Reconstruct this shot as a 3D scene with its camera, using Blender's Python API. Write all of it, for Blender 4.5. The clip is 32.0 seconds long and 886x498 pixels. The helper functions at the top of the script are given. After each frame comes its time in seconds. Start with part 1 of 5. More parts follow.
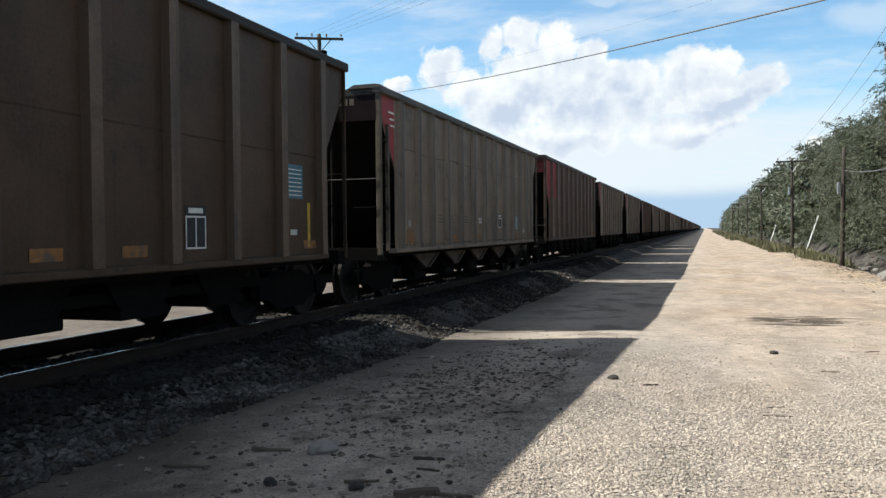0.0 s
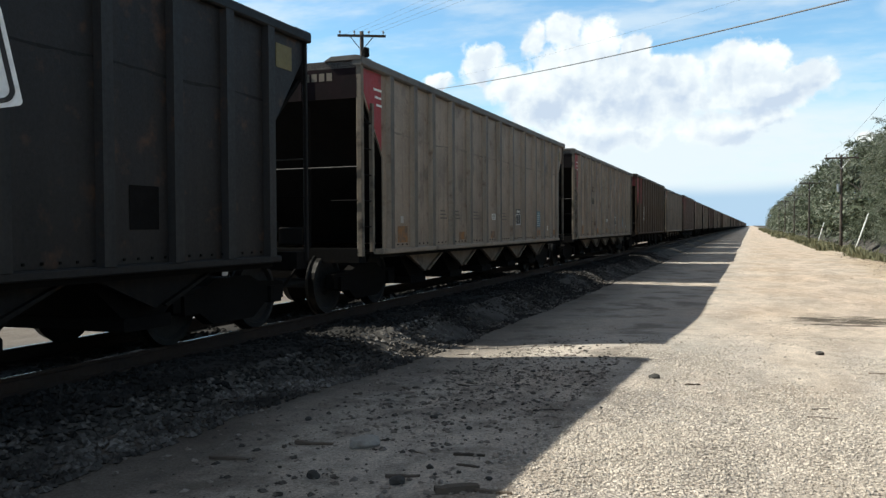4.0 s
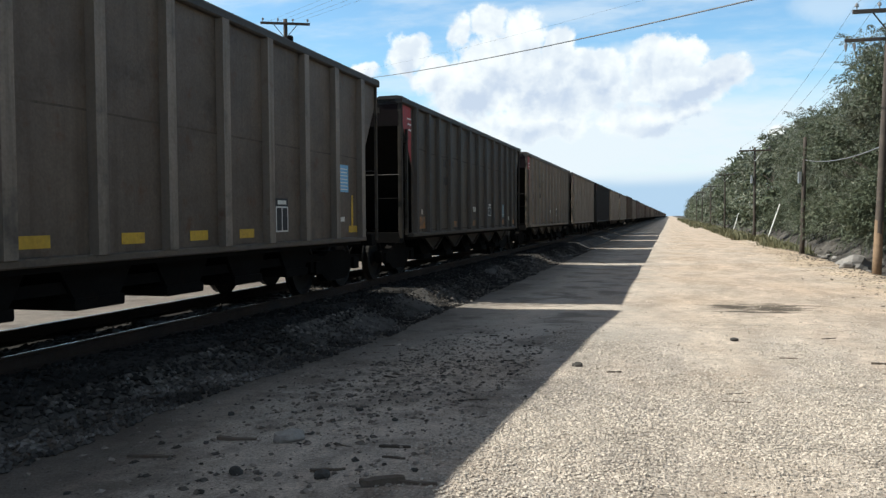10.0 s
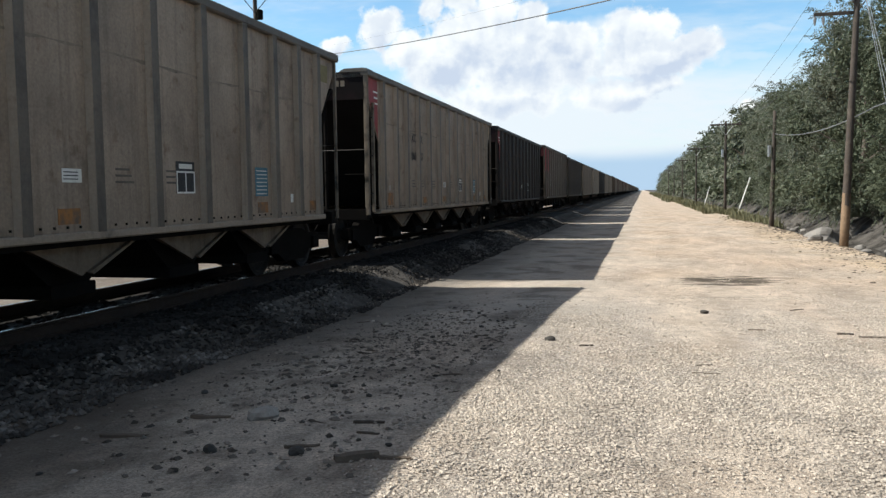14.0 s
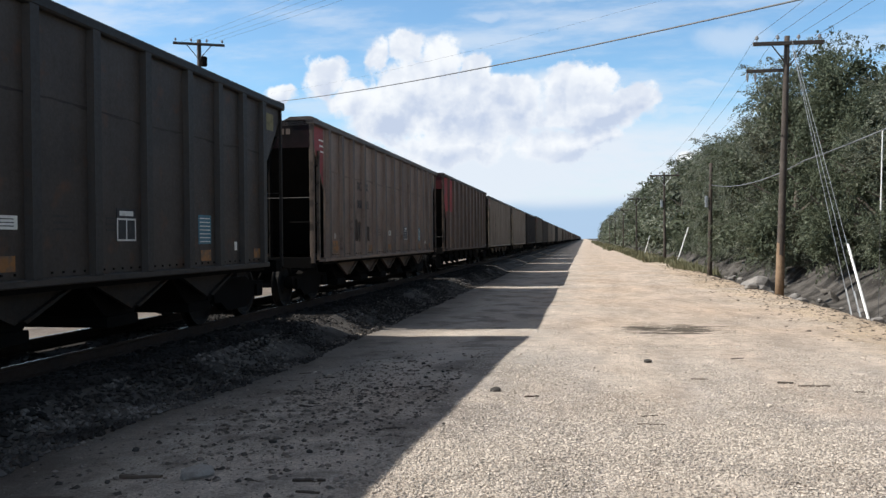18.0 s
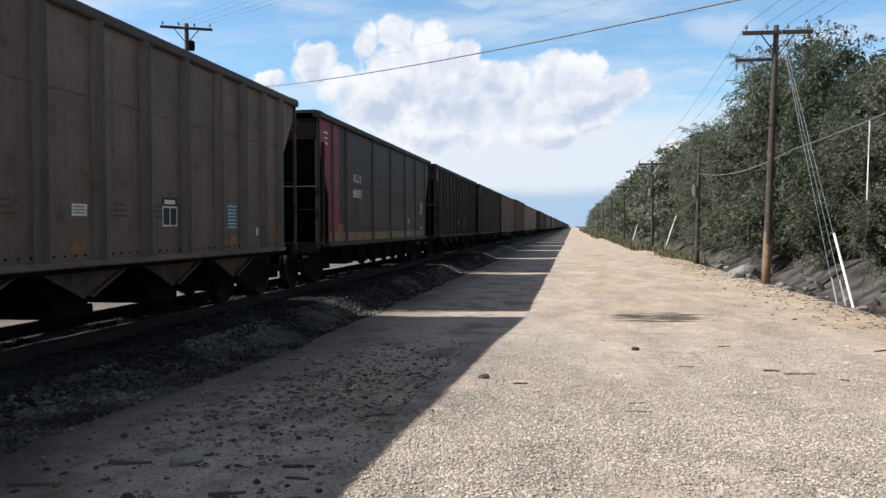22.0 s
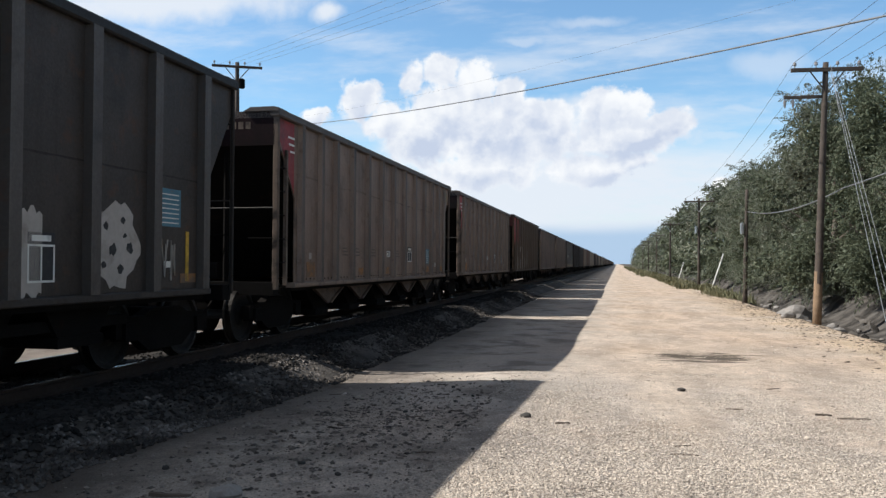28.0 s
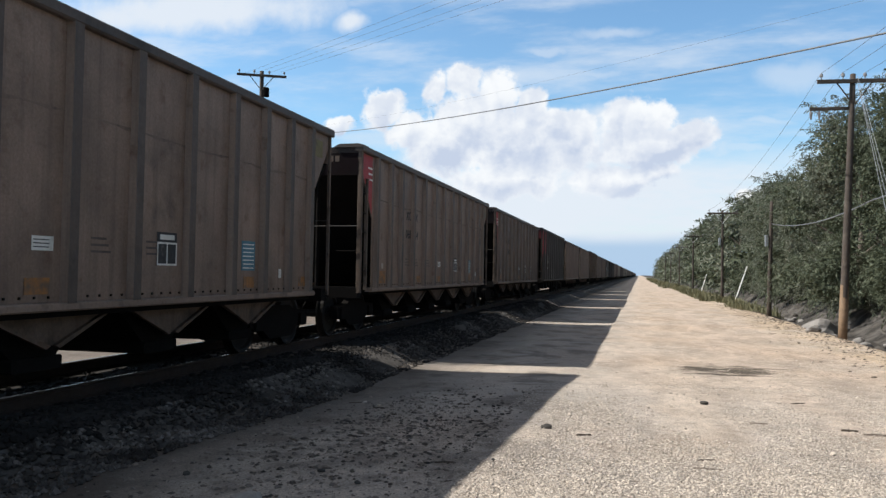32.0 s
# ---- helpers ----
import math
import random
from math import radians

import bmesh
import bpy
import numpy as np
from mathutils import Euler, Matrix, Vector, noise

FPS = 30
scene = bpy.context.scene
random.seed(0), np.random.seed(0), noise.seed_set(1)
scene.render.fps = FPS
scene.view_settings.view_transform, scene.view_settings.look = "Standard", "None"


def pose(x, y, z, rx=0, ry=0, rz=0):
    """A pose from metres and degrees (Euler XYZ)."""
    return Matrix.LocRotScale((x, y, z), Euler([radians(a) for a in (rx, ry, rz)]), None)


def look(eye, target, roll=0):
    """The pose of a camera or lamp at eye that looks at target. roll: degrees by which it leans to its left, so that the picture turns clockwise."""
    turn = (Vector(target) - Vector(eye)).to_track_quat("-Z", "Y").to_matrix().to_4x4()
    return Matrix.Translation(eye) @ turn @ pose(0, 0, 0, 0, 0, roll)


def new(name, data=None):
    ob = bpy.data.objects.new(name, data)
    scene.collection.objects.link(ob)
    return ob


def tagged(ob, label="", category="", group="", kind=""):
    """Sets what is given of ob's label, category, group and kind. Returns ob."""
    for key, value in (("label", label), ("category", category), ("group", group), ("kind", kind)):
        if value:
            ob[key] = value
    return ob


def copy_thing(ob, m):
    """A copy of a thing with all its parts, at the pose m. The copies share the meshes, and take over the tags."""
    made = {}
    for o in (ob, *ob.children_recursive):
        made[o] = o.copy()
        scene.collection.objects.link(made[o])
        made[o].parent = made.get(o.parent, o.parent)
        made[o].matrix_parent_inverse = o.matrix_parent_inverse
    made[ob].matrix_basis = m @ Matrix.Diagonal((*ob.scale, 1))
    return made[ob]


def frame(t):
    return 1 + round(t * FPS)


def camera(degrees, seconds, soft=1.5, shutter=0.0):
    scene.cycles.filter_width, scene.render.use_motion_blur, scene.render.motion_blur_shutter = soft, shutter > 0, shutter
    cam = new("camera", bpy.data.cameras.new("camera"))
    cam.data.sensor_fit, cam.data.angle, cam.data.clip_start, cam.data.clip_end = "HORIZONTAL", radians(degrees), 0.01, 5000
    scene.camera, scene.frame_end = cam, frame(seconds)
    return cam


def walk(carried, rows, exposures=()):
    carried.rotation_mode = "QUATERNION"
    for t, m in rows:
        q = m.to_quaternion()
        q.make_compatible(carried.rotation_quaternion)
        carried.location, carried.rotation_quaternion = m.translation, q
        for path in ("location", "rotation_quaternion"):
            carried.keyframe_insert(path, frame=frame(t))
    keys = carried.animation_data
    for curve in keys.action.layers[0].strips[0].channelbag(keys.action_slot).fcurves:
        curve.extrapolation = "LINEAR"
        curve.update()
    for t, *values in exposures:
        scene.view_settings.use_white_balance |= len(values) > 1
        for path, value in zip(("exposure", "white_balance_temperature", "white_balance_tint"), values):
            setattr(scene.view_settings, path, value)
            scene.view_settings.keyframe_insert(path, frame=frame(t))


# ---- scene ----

# ================= camera =================
cam = camera(56.07, 32.0, soft=1.4)
# seconds, place, then yaw, pitch, roll in degrees; the track runs along +y, the road falls from z = 0.5 beside the camera to 0.15
PATH = [
    (0, -0.013, -0.011, 2.019, 17.48, -1.29, 0.53),
    (0.5, 0.002, -0.026, 2.026, 17.34, -1.74, 0.75),
    (1, -0.005, -0.027, 2.012, 18.92, -1.87, 0.24),
    (1.5, -0.015, -0.018, 2.020, 19.16, -2.30, -0.01),
    (2, 0.000, -0.032, 2.032, 20.02, -2.32, -0.15),
    (2.5, -0.024, -0.010, 2.017, 20.51, -1.73, 0.23),
    (4.5, 0.007, -0.071, 2.038, 20.18, -1.49, 0.23),
    (5, 0.010, -0.093, 2.046, 20.13, -1.48, -0.07),
    (5.5, 0.016, -0.178, 2.063, 19.87, -1.60, -0.34),
    (6, 0.022, -0.159, 2.062, 19.00, -1.35, 0.10),
    (6.5, 0.023, -0.121, 2.051, 18.42, -1.21, 0.26),
    (7, 0.022, -0.111, 2.053, 17.92, -0.73, 0.10),
    (7.5, 0.024, -0.140, 2.059, 17.86, -0.69, -0.29),
    (8, 0.051, -0.173, 2.059, 16.62, -0.86, -0.16),
    (8.5, 0.020, -0.095, 2.051, 15.91, -1.29, -0.17),
    (9, 0.019, -0.071, 2.036, 15.43, -2.22, 0.21),
    (9.5, 0.009, -0.058, 2.033, 15.28, -2.58, -0.43),
    (10, 0.006, -0.039, 2.037, 15.24, -2.20, 0.36),
    (10.5, 0.007, -0.033, 2.038, 14.74, -2.63, 0.58),
    (11, -0.010, -0.013, 2.027, 15.33, -2.37, 1.06),
    (11.5, -0.002, -0.033, 2.033, 16.15, -2.40, 0.64),
    (12, -0.000, -0.042, 2.032, 16.34, -2.58, 0.43),
    (12.5, -0.001, -0.033, 2.034, 16.78, -2.38, 0.86),
    (13, -0.005, -0.041, 2.025, 16.45, -2.34, 0.97),
    (13.5, 0.023, -0.044, 2.043, 15.95, -3.58, 0.79),
    (14, 0.021, -0.044, 2.040, 13.44, -3.89, 0.77),
    (14.5, 0.003, -0.007, 2.080, 10.80, -2.30, 0.17),
    (16.5, -0.008, 0.070, 2.051, 8.83, -0.78, 0.40),
    (17, 0.004, 0.061, 2.053, 9.08, -0.92, 0.38),
    (17.5, -0.013, 0.061, 2.057, 9.15, -0.40, 0.37),
    (18, 0.003, 0.051, 2.053, 9.64, -0.64, 0.50),
    (18.5, 0.000, 0.060, 2.046, 9.73, -1.01, 0.62),
    (19, -0.003, 0.057, 2.054, 9.97, -1.26, 0.79),
    (19.5, -0.002, 0.071, 2.039, 9.83, -1.37, 0.70),
    (20, -0.009, 0.061, 2.053, 9.96, -1.47, 0.67),
    (20.5, -0.007, 0.058, 2.052, 9.70, -1.45, 0.84),
    (21, 0.008, 0.059, 2.046, 9.53, -1.30, 0.65),
    (21.5, -0.013, 0.056, 2.049, 9.00, -1.43, 0.51),
    (22, -0.012, 0.049, 2.055, 8.83, -1.54, 0.18),
    (22.5, -0.003, 0.055, 2.041, 9.09, -1.53, 0.10),
    (23, -0.018, 0.067, 2.038, 9.04, -1.23, 0.14),
    (23.5, 0.002, 0.034, 2.050, 9.57, -1.21, 0.16),
    (24, -0.007, 0.068, 2.039, 9.85, -1.09, -0.22),
    (24.5, -0.011, 0.061, 2.045, 10.75, -1.07, -0.17),
    (25, -0.003, 0.080, 2.043, 11.30, -0.22, 0.01),
    (25.5, -0.004, 0.067, 2.040, 11.21, -0.27, 0.09),
    (27.5, -0.005, 0.060, 2.058, 12.02, 1.01, -0.60),
    (28, -0.005, 0.070, 2.057, 11.81, 0.93, -0.39),
    (28.5, -0.009, 0.063, 2.049, 12.15, 1.43, -0.55),
    (29, -0.010, 0.069, 2.046, 12.10, 1.44, -0.56),
    (29.5, -0.005, 0.051, 2.063, 12.23, 1.81, -0.60),
    (30, 0.005, 0.018, 2.058, 12.49, 1.70, -0.50),
    (30.5, -0.008, 0.032, 2.059, 13.00, 1.15, -0.49),
    (31, -0.017, 0.062, 2.048, 13.51, 1.25, -1.18),
    (31.5, -0.019, 0.074, 2.059, 12.81, 1.52, -1.25),
    (32, -0.016, 0.080, 2.054, 13.25, 1.56, -1.00),
]
walk(cam, [(t, pose(x, y, z, 90 + p, r, w)) for t, x, y, z, w, p, r in PATH], exposures=[(0, 0.36, 6430, 7), (2.5, 0.40, 6430, 5), (5, 0.41, 6430, 4), (9, 0.38, 6380, 5), (14, 0.38, 6450, 7), (17, 0.27, 6330, 10), (25, 0.27, 6400, 11), (32, 0.26, 6400, 10)])

# ================= world and sun =================
SUN_EL, SUN_AZ = radians(43.8), radians(10.3)      # light travels towards +x and a little towards +y
SKY_STRENGTH = 0.08


def make_world():
    world = bpy.data.worlds.new("sky")
    scene.world = world
    world.use_nodes = True
    nt = world.node_tree
    nt.nodes.clear()
    N, L = nt.nodes.new, nt.links.new

    def val(x, sock):
        if isinstance(x, (int, float)):
            sock.default_value = x
        elif isinstance(x, tuple):
            sock.default_value = x
        else:
            L(x, sock)

    def math_(op, a, b=0.0, c=0.0, clamp=False):
        n = N("ShaderNodeMath")
        n.operation, n.use_clamp = op, clamp
        for i, x in enumerate((a, b, c)):
            val(x, n.inputs[i])
        return n.outputs[0]

    def vec(op, a, b=(0, 0, 0)):
        n = N("ShaderNodeVectorMath")
        n.operation = op
        val(a, n.inputs[0])
        val(b, n.inputs[1])
        return n.outputs["Value"] if op == "LENGTH" else n.outputs["Vector"]

    def noise_(v, scale, detail=6, rough=0.55, color=False):
        n = N("ShaderNodeTexNoise")
        L(v, n.inputs["Vector"])
        n.inputs["Scale"].default_value, n.inputs["Detail"].default_value, n.inputs["Roughness"].default_value = scale, detail, rough
        return n.outputs["Color" if color else "Fac"]

    def ramp(v, a, b, lo=0.0, hi=1.0):
        n = N("ShaderNodeMapRange")
        n.interpolation_type = "SMOOTHSTEP"
        val(v, n.inputs["Value"])
        for key, x in (("From Min", a), ("From Max", b), ("To Min", lo), ("To Max", hi)):
            n.inputs[key].default_value = x
        return n.outputs[0]

    def mix(f, a, b):
        n = N("ShaderNodeMix")
        n.data_type = "RGBA"
        val(f, n.inputs["Factor"])
        val(a, n.inputs[6])
        val(b, n.inputs[7])
        return n.outputs[2]

    tc = N("ShaderNodeTexCoord").outputs["Generated"]
    sky = N("ShaderNodeTexSky")
    sky.sky_type, sky.sun_disc = "NISHITA", False
    sky.sun_elevation = SUN_EL
    sky.sun_rotation = math.atan2(-math.cos(SUN_AZ), -math.sin(SUN_AZ))
    sky.air_density, sky.dust_density, sky.ozone_density = 1.0, 0.6, 1.5
    sep = N("ShaderNodeSeparateXYZ")
    L(tc, sep.inputs[0])
    x, y, z = sep.outputs
    ysafe = math_("MAXIMUM", math_("ABSOLUTE", y), 0.02)
    u, v = math_("DIVIDE", x, ysafe), math_("DIVIDE", z, ysafe)
    com = N("ShaderNodeCombineXYZ")
    val(u, com.inputs[0])
    val(v, com.inputs[1])
    val(math_("SIGN", y), com.inputs[2])
    uv = com.outputs[0]
    # cumulus heaps: lobes about (u, v), roughened by noise at three scales
    wob = vec("SCALE", vec("SUBTRACT", noise_(uv, 16, 4, 0.55, True), (0.5, 0.5, 0.5)), (0, 0, 0))
    wob.node.inputs["Scale"].default_value = 0.028
    p = vec("ADD", uv, wob)
    lobes = [(-0.284, 0.176, 0.029, 0.022), (-0.083, 0.152, 0.046, 0.03), (-0.1, 0.178, 0.033, 0.02), (0.057, 0.163, 0.032, 0.02),
             (-0.376, 0.182, 0.021, 0.012), (-0.318, 0.204, 0.03, 0.028), (-0.249, 0.223, 0.018, 0.024),
             (-0.212, 0.234, 0.024, 0.021), (-0.17, 0.218, 0.031, 0.029), (-0.131, 0.203, 0.022, 0.022), (-0.197, 0.183, 0.069, 0.038),
             (-0.244, 0.156, 0.045, 0.037), (-0.141, 0.149, 0.088, 0.042), (-0.07, 0.175, 0.021, 0.019), (-0.014, 0.184, 0.034, 0.03),
             (0.019, 0.183, 0.033, 0.02),
             (0.006, 0.155, 0.058, 0.032), (0.016, 0.122, 0.028, 0.012), (-0.033, 0.113, 0.052, 0.02), (-0.162, 0.11, 0.076, 0.024),
             (0.117, 0.089, 0.012, 0.009)]

    def heap(q):
        best = None
        for cu, cv, ru, rv in lobes:
            d = vec("LENGTH", vec("DIVIDE", vec("MULTIPLY", vec("SUBTRACT", q, (cu, cv, 0)), (1, 1, 0)), (ru, rv, 1)))
            best = d if best is None else math_("MINIMUM", best, d)
        return math_("SUBTRACT", 1.12, best)

    rough = math_("ADD", math_("MULTIPLY", math_("SUBTRACT", noise_(uv, 30, 8, 0.62), 0.5), 1.5),
                  math_("MULTIPLY", math_("SUBTRACT", noise_(uv, 90, 5, 0.6), 0.5), 0.5))
    dens = math_("ADD", heap(p), rough)
    cum = math_("MULTIPLY", ramp(dens, -0.06, 0.36), ramp(math_("ADD", v, math_("MULTIPLY", rough, 0.02)), 0.03, 0.06, 0.6, 1.0))
    # inner shade: blue grey where more cloud lies towards the light, up and to the left
    deep = math_("ADD", heap(vec("ADD", p, (-0.007, 0.012, 0))), math_("MULTIPLY", rough, 0.9))
    puff = math_("SUBTRACT", noise_(vec("ADD", p, (-0.009, 0.013, 0)), 17, 4, 0.5), noise_(p, 17, 4, 0.5))
    low = ramp(v, 0.22, 0.13)
    shade = math_("ADD", math_("MULTIPLY", ramp(puff, -0.10, 0.15), 0.55), math_("MULTIPLY", ramp(deep, 0.15, 1.1), math_("ADD", 0.25, math_("MULTIPLY", low, 0.45))), clamp=True)
    shade = math_("MULTIPLY", shade, ramp(v, 0.06, 0.11, 0.35, 1.0))
    cumcol = mix(shade, (10.0, 10.2, 10.3, 1), (6.0, 6.8, 8.3, 1))
    # long soft streaks high up
    streak = None
    for cu, cv, ru, rv in ((-0.60, 0.345, 0.30, 0.045), (-0.36, 0.318, 0.031, 0.018), (0.169, 0.228, 0.065, 0.022), (-0.034, 0.286, 0.059, 0.01), (-0.114, 0.27, 0.04, 0.008), (-0.074, 0.242, 0.073, 0.008), (0.138, 0.18, 0.043, 0.007), (0.114, 0.147, 0.054, 0.008)):
        d = vec("LENGTH", vec("DIVIDE", vec("MULTIPLY", vec("SUBTRACT", p, (cu, cv, 0)), (1, 1, 0)), (ru, rv, 1)))
        d = math_("SUBTRACT", math_("ADD", 1.05, math_("MULTIPLY", math_("SUBTRACT", noise_(uv, 14, 7, 0.6), 0.5), 1.1)), d)
        d = math_("MULTIPLY", ramp(d, 0.0, 0.8), 0.95 if cv > 0.26 and cu < -0.25 else 0.45)
        streak = d if streak is None else math_("MAXIMUM", streak, d)
    # soft pale veil under and behind the heaps
    for cu, cv, ru, rv in ((-0.1, 0.153, 0.214, 0.049), (-0.066, 0.096, 0.228, 0.035)):
        d = vec("LENGTH", vec("DIVIDE", vec("MULTIPLY", vec("SUBTRACT", p, (cu, cv, 0)), (1, 1, 0)), (ru, rv, 1)))
        d = math_("SUBTRACT", math_("ADD", 1.0, math_("MULTIPLY", math_("SUBTRACT", noise_(uv, 12, 7, 0.6), 0.5), 0.9)), d)
        streak = math_("MAXIMUM", streak, math_("MULTIPLY", ramp(d, -0.05, 0.45), 0.85))
    # thin sheets and wisps
    st = vec("MULTIPLY", uv, (1.0, 4.5, 1.0))
    wisp = math_("MULTIPLY", ramp(noise_(st, 4.0, 8, 0.6), 0.42, 0.72), 0.6)
    band = math_("MULTIPLY", ramp(v, 0.165, 0.11), ramp(noise_(st, 3.2, 7, 0.6), 0.22, 0.56))
    sheet = math_("MAXIMUM", wisp, math_("MULTIPLY", band, 0.97))
    haze = ramp(math_("ADD", v, math_("MULTIPLY", math_("SUBTRACT", noise_(st, 3.0, 5, 0.5), 0.5), 0.03)), 0.052, 0.03)
    skycol = N("ShaderNodeMix")
    skycol.data_type, skycol.blend_type = "RGBA", "MULTIPLY"
    skycol.inputs["Factor"].default_value = 1.0
    L(sky.outputs[0], skycol.inputs[6])
    L(mix(ramp(z, 0.30, 0.75), (1.34, 1.68, 1.80, 1), (0.92, 0.65, 0.465, 1)), skycol.inputs[7])
    c = mix(math_("MAXIMUM", sheet, streak), skycol.outputs[2], (8.3, 8.9, 9.6, 1))
    c = mix(cum, c, cumcol)
    c = mix(math_("MULTIPLY", haze, 0.75), c, (3.6, 5.6, 8.0, 1))
    bg = N("ShaderNodeBackground")
    L(c, bg.inputs[0])
    bg.inputs[1].default_value = SKY_STRENGTH
    out = N("ShaderNodeOutputWorld")
    L(bg.outputs[0], out.inputs[0])


make_world()
sun = new("sun", bpy.data.lights.new("sun", "SUN"))
sun.data.energy, sun.data.angle, sun.data.color = 5.0, radians(0.53), (1.0, 0.95, 0.86)
sun.matrix_world = look((-40, -6, 47), (-40 + math.cos(SUN_EL) * math.cos(SUN_AZ), -6 + math.cos(SUN_EL) * math.sin(SUN_AZ), 47 - math.sin(SUN_EL)))

# ================= materials =================
MATS = {}


def material(name, base, rough=0.8, metal=0.0, grain=None, stains=(), bump=0.0, bump_scale=60.0, tint=0.0, spread=0.25, big=1.2, streak=0.0, use_color=False, spec=0.5, island=0.0):
    """A painted, earthy or metal surface: base colour, fine grain and broad variation, stains as (colour, noise scale, low, high)."""
    m = bpy.data.materials.new(name)
    m.use_nodes = True
    nt = m.node_tree
    nt.nodes.clear()
    N, L = nt.nodes.new, nt.links.new
    out, b = N("ShaderNodeOutputMaterial"), N("ShaderNodeBsdfPrincipled")
    L(b.outputs[0], out.inputs[0])
    b.inputs["Roughness"].default_value, b.inputs["Metallic"].default_value = rough, metal
    b.inputs["Specular IOR Level"].default_value = spec
    tc = N("ShaderNodeTexCoord").outputs["Object"]
    info = N("ShaderNodeObjectInfo")
    off = N("ShaderNodeVectorMath")
    off.operation = "MULTIPLY_ADD"
    rv = N("ShaderNodeCombineXYZ")
    L(info.outputs["Random"], rv.inputs[0])
    L(info.outputs["Random"], rv.inputs[1])
    L(info.outputs["Random"], rv.inputs[2])
    L(rv.outputs[0], off.inputs[0])
    off.inputs[1].default_value = (37, 53, 71)
    L(tc, off.inputs[2])
    co = off.outputs[0]

    def noi(scale, detail=5, v=None, r=0.6):
        n = N("ShaderNodeTexNoise")
        L(v or co, n.inputs["Vector"])
        n.inputs["Scale"].default_value, n.inputs["Detail"].default_value, n.inputs["Roughness"].default_value = scale, detail, r
        return n.outputs["Fac"]

    def mr(v, a, c, lo=0.0, hi=1.0):
        n = N("ShaderNodeMapRange")
        L(v, n.inputs["Value"])
        for key, x in (("From Min", a), ("From Max", c), ("To Min", lo), ("To Max", hi)):
            n.inputs[key].default_value = x
        return n.outputs[0]

    def mixc(f, a, c, mode="MIX"):
        n = N("ShaderNodeMix")
        n.data_type, n.blend_type = "RGBA", mode
        if isinstance(f, float):
            n.inputs["Factor"].default_value = f
        else:
            L(f, n.inputs["Factor"])
        for s, x in ((6, a), (7, c)):
            if isinstance(x, tuple):
                n.inputs[s].default_value = (*x[:3], 1)
            else:
                L(x, n.inputs[s])
        return n.outputs[2]

    def grey(f):
        n = N("ShaderNodeCombineColor")
        for i in range(3):
            L(f, n.inputs[i])
        return n.outputs[0]

    col = tuple(base)
    if use_color:
        col = mixc(1.0, info.outputs["Color"], tuple(base), "MULTIPLY")
    col = mixc(1.0, col, grey(mr(noi(big, 4), 0.25, 0.75, 1 - spread, 1 + spread)), "MULTIPLY")
    col = mixc(1.0, col, grey(mr(noi(grain or 45.0, 3), 0.25, 0.75, 1 - spread * 0.6, 1 + spread * 0.6)), "MULTIPLY")
    if tint:
        col = mixc(1.0, col, grey(mr(info.outputs["Random"], 0, 1, 1 - tint, 1 + tint)), "MULTIPLY")
    if island:
        col = mixc(1.0, col, grey(mr(N("ShaderNodeNewGeometry").outputs["Random Per Island"], 0, 1, 1 - island, 1 + island)), "MULTIPLY")
    if streak:
        sv = N("ShaderNodeVectorMath")
        sv.operation = "MULTIPLY"
        L(co, sv.inputs[0])
        sv.inputs[1].default_value = (9.0, 9.0, 0.35)
        col = mixc(1.0, col, grey(mr(noi(0.55, 6, sv.outputs[0], 0.7), 0.3, 0.7, 1 - 0.2 * streak, 1 + 0.2 * streak)), "MULTIPLY")
        f = mr(noi(1.0, 5, sv.outputs[0]), 0.5, 0.75, 0.0, streak)
        col = mixc(f, col, (0.035, 0.025, 0.018))
    for colour, scale, lo, hi in stains:
        col = mixc(mr(noi(scale, 6), lo, hi, 0.0, 0.9), col, tuple(colour))
    L(col, b.inputs["Base Color"])
    L(mr(noi((grain or 45.0) * 0.7, 3), 0.2, 0.8, max(rough - 0.12, 0.05), min(rough + 0.12, 1)), b.inputs["Roughness"])
    if bump:
        bn = N("ShaderNodeBump")
        bn.inputs["Strength"].default_value, bn.inputs["Distance"].default_value = bump, 0.02
        L(noi(bump_scale, 6), bn.inputs["Height"])
        L(bn.outputs[0], b.inputs["Normal"])
    MATS[name] = m
    return m


RUST = (0.10, 0.045, 0.022)
SOOT = (0.020, 0.018, 0.017)
M_BODY = material("car_paint", (1.06, 0.985, 0.93), 0.58, 0.0, 30, [(RUST, 3.2, 0.58, 0.78), (SOOT, 1.3, 0.58, 0.82)], 0.15, 40, 0.0, 0.30, 1.1, 0.35, True, spec=0.28)
# rib faces toned apart: their light and shade put into flank and crown colour
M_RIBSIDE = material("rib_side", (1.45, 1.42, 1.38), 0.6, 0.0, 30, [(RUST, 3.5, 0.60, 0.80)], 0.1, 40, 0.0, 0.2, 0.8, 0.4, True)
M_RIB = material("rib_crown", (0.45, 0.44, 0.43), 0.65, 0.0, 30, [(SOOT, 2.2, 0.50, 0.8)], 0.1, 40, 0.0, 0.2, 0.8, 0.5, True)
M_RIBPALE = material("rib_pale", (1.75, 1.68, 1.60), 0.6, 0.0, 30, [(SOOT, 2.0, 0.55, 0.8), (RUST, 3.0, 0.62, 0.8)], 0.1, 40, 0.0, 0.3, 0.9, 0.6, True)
M_SEAM = material("grime_line", (0.80, 0.78, 0.76), 0.7, 0.0, 30, [(SOOT, 4.0, 0.55, 0.8)], 0.1, 40, 0.0, 0.3, 0.8, 0.0, True, spec=0.2)
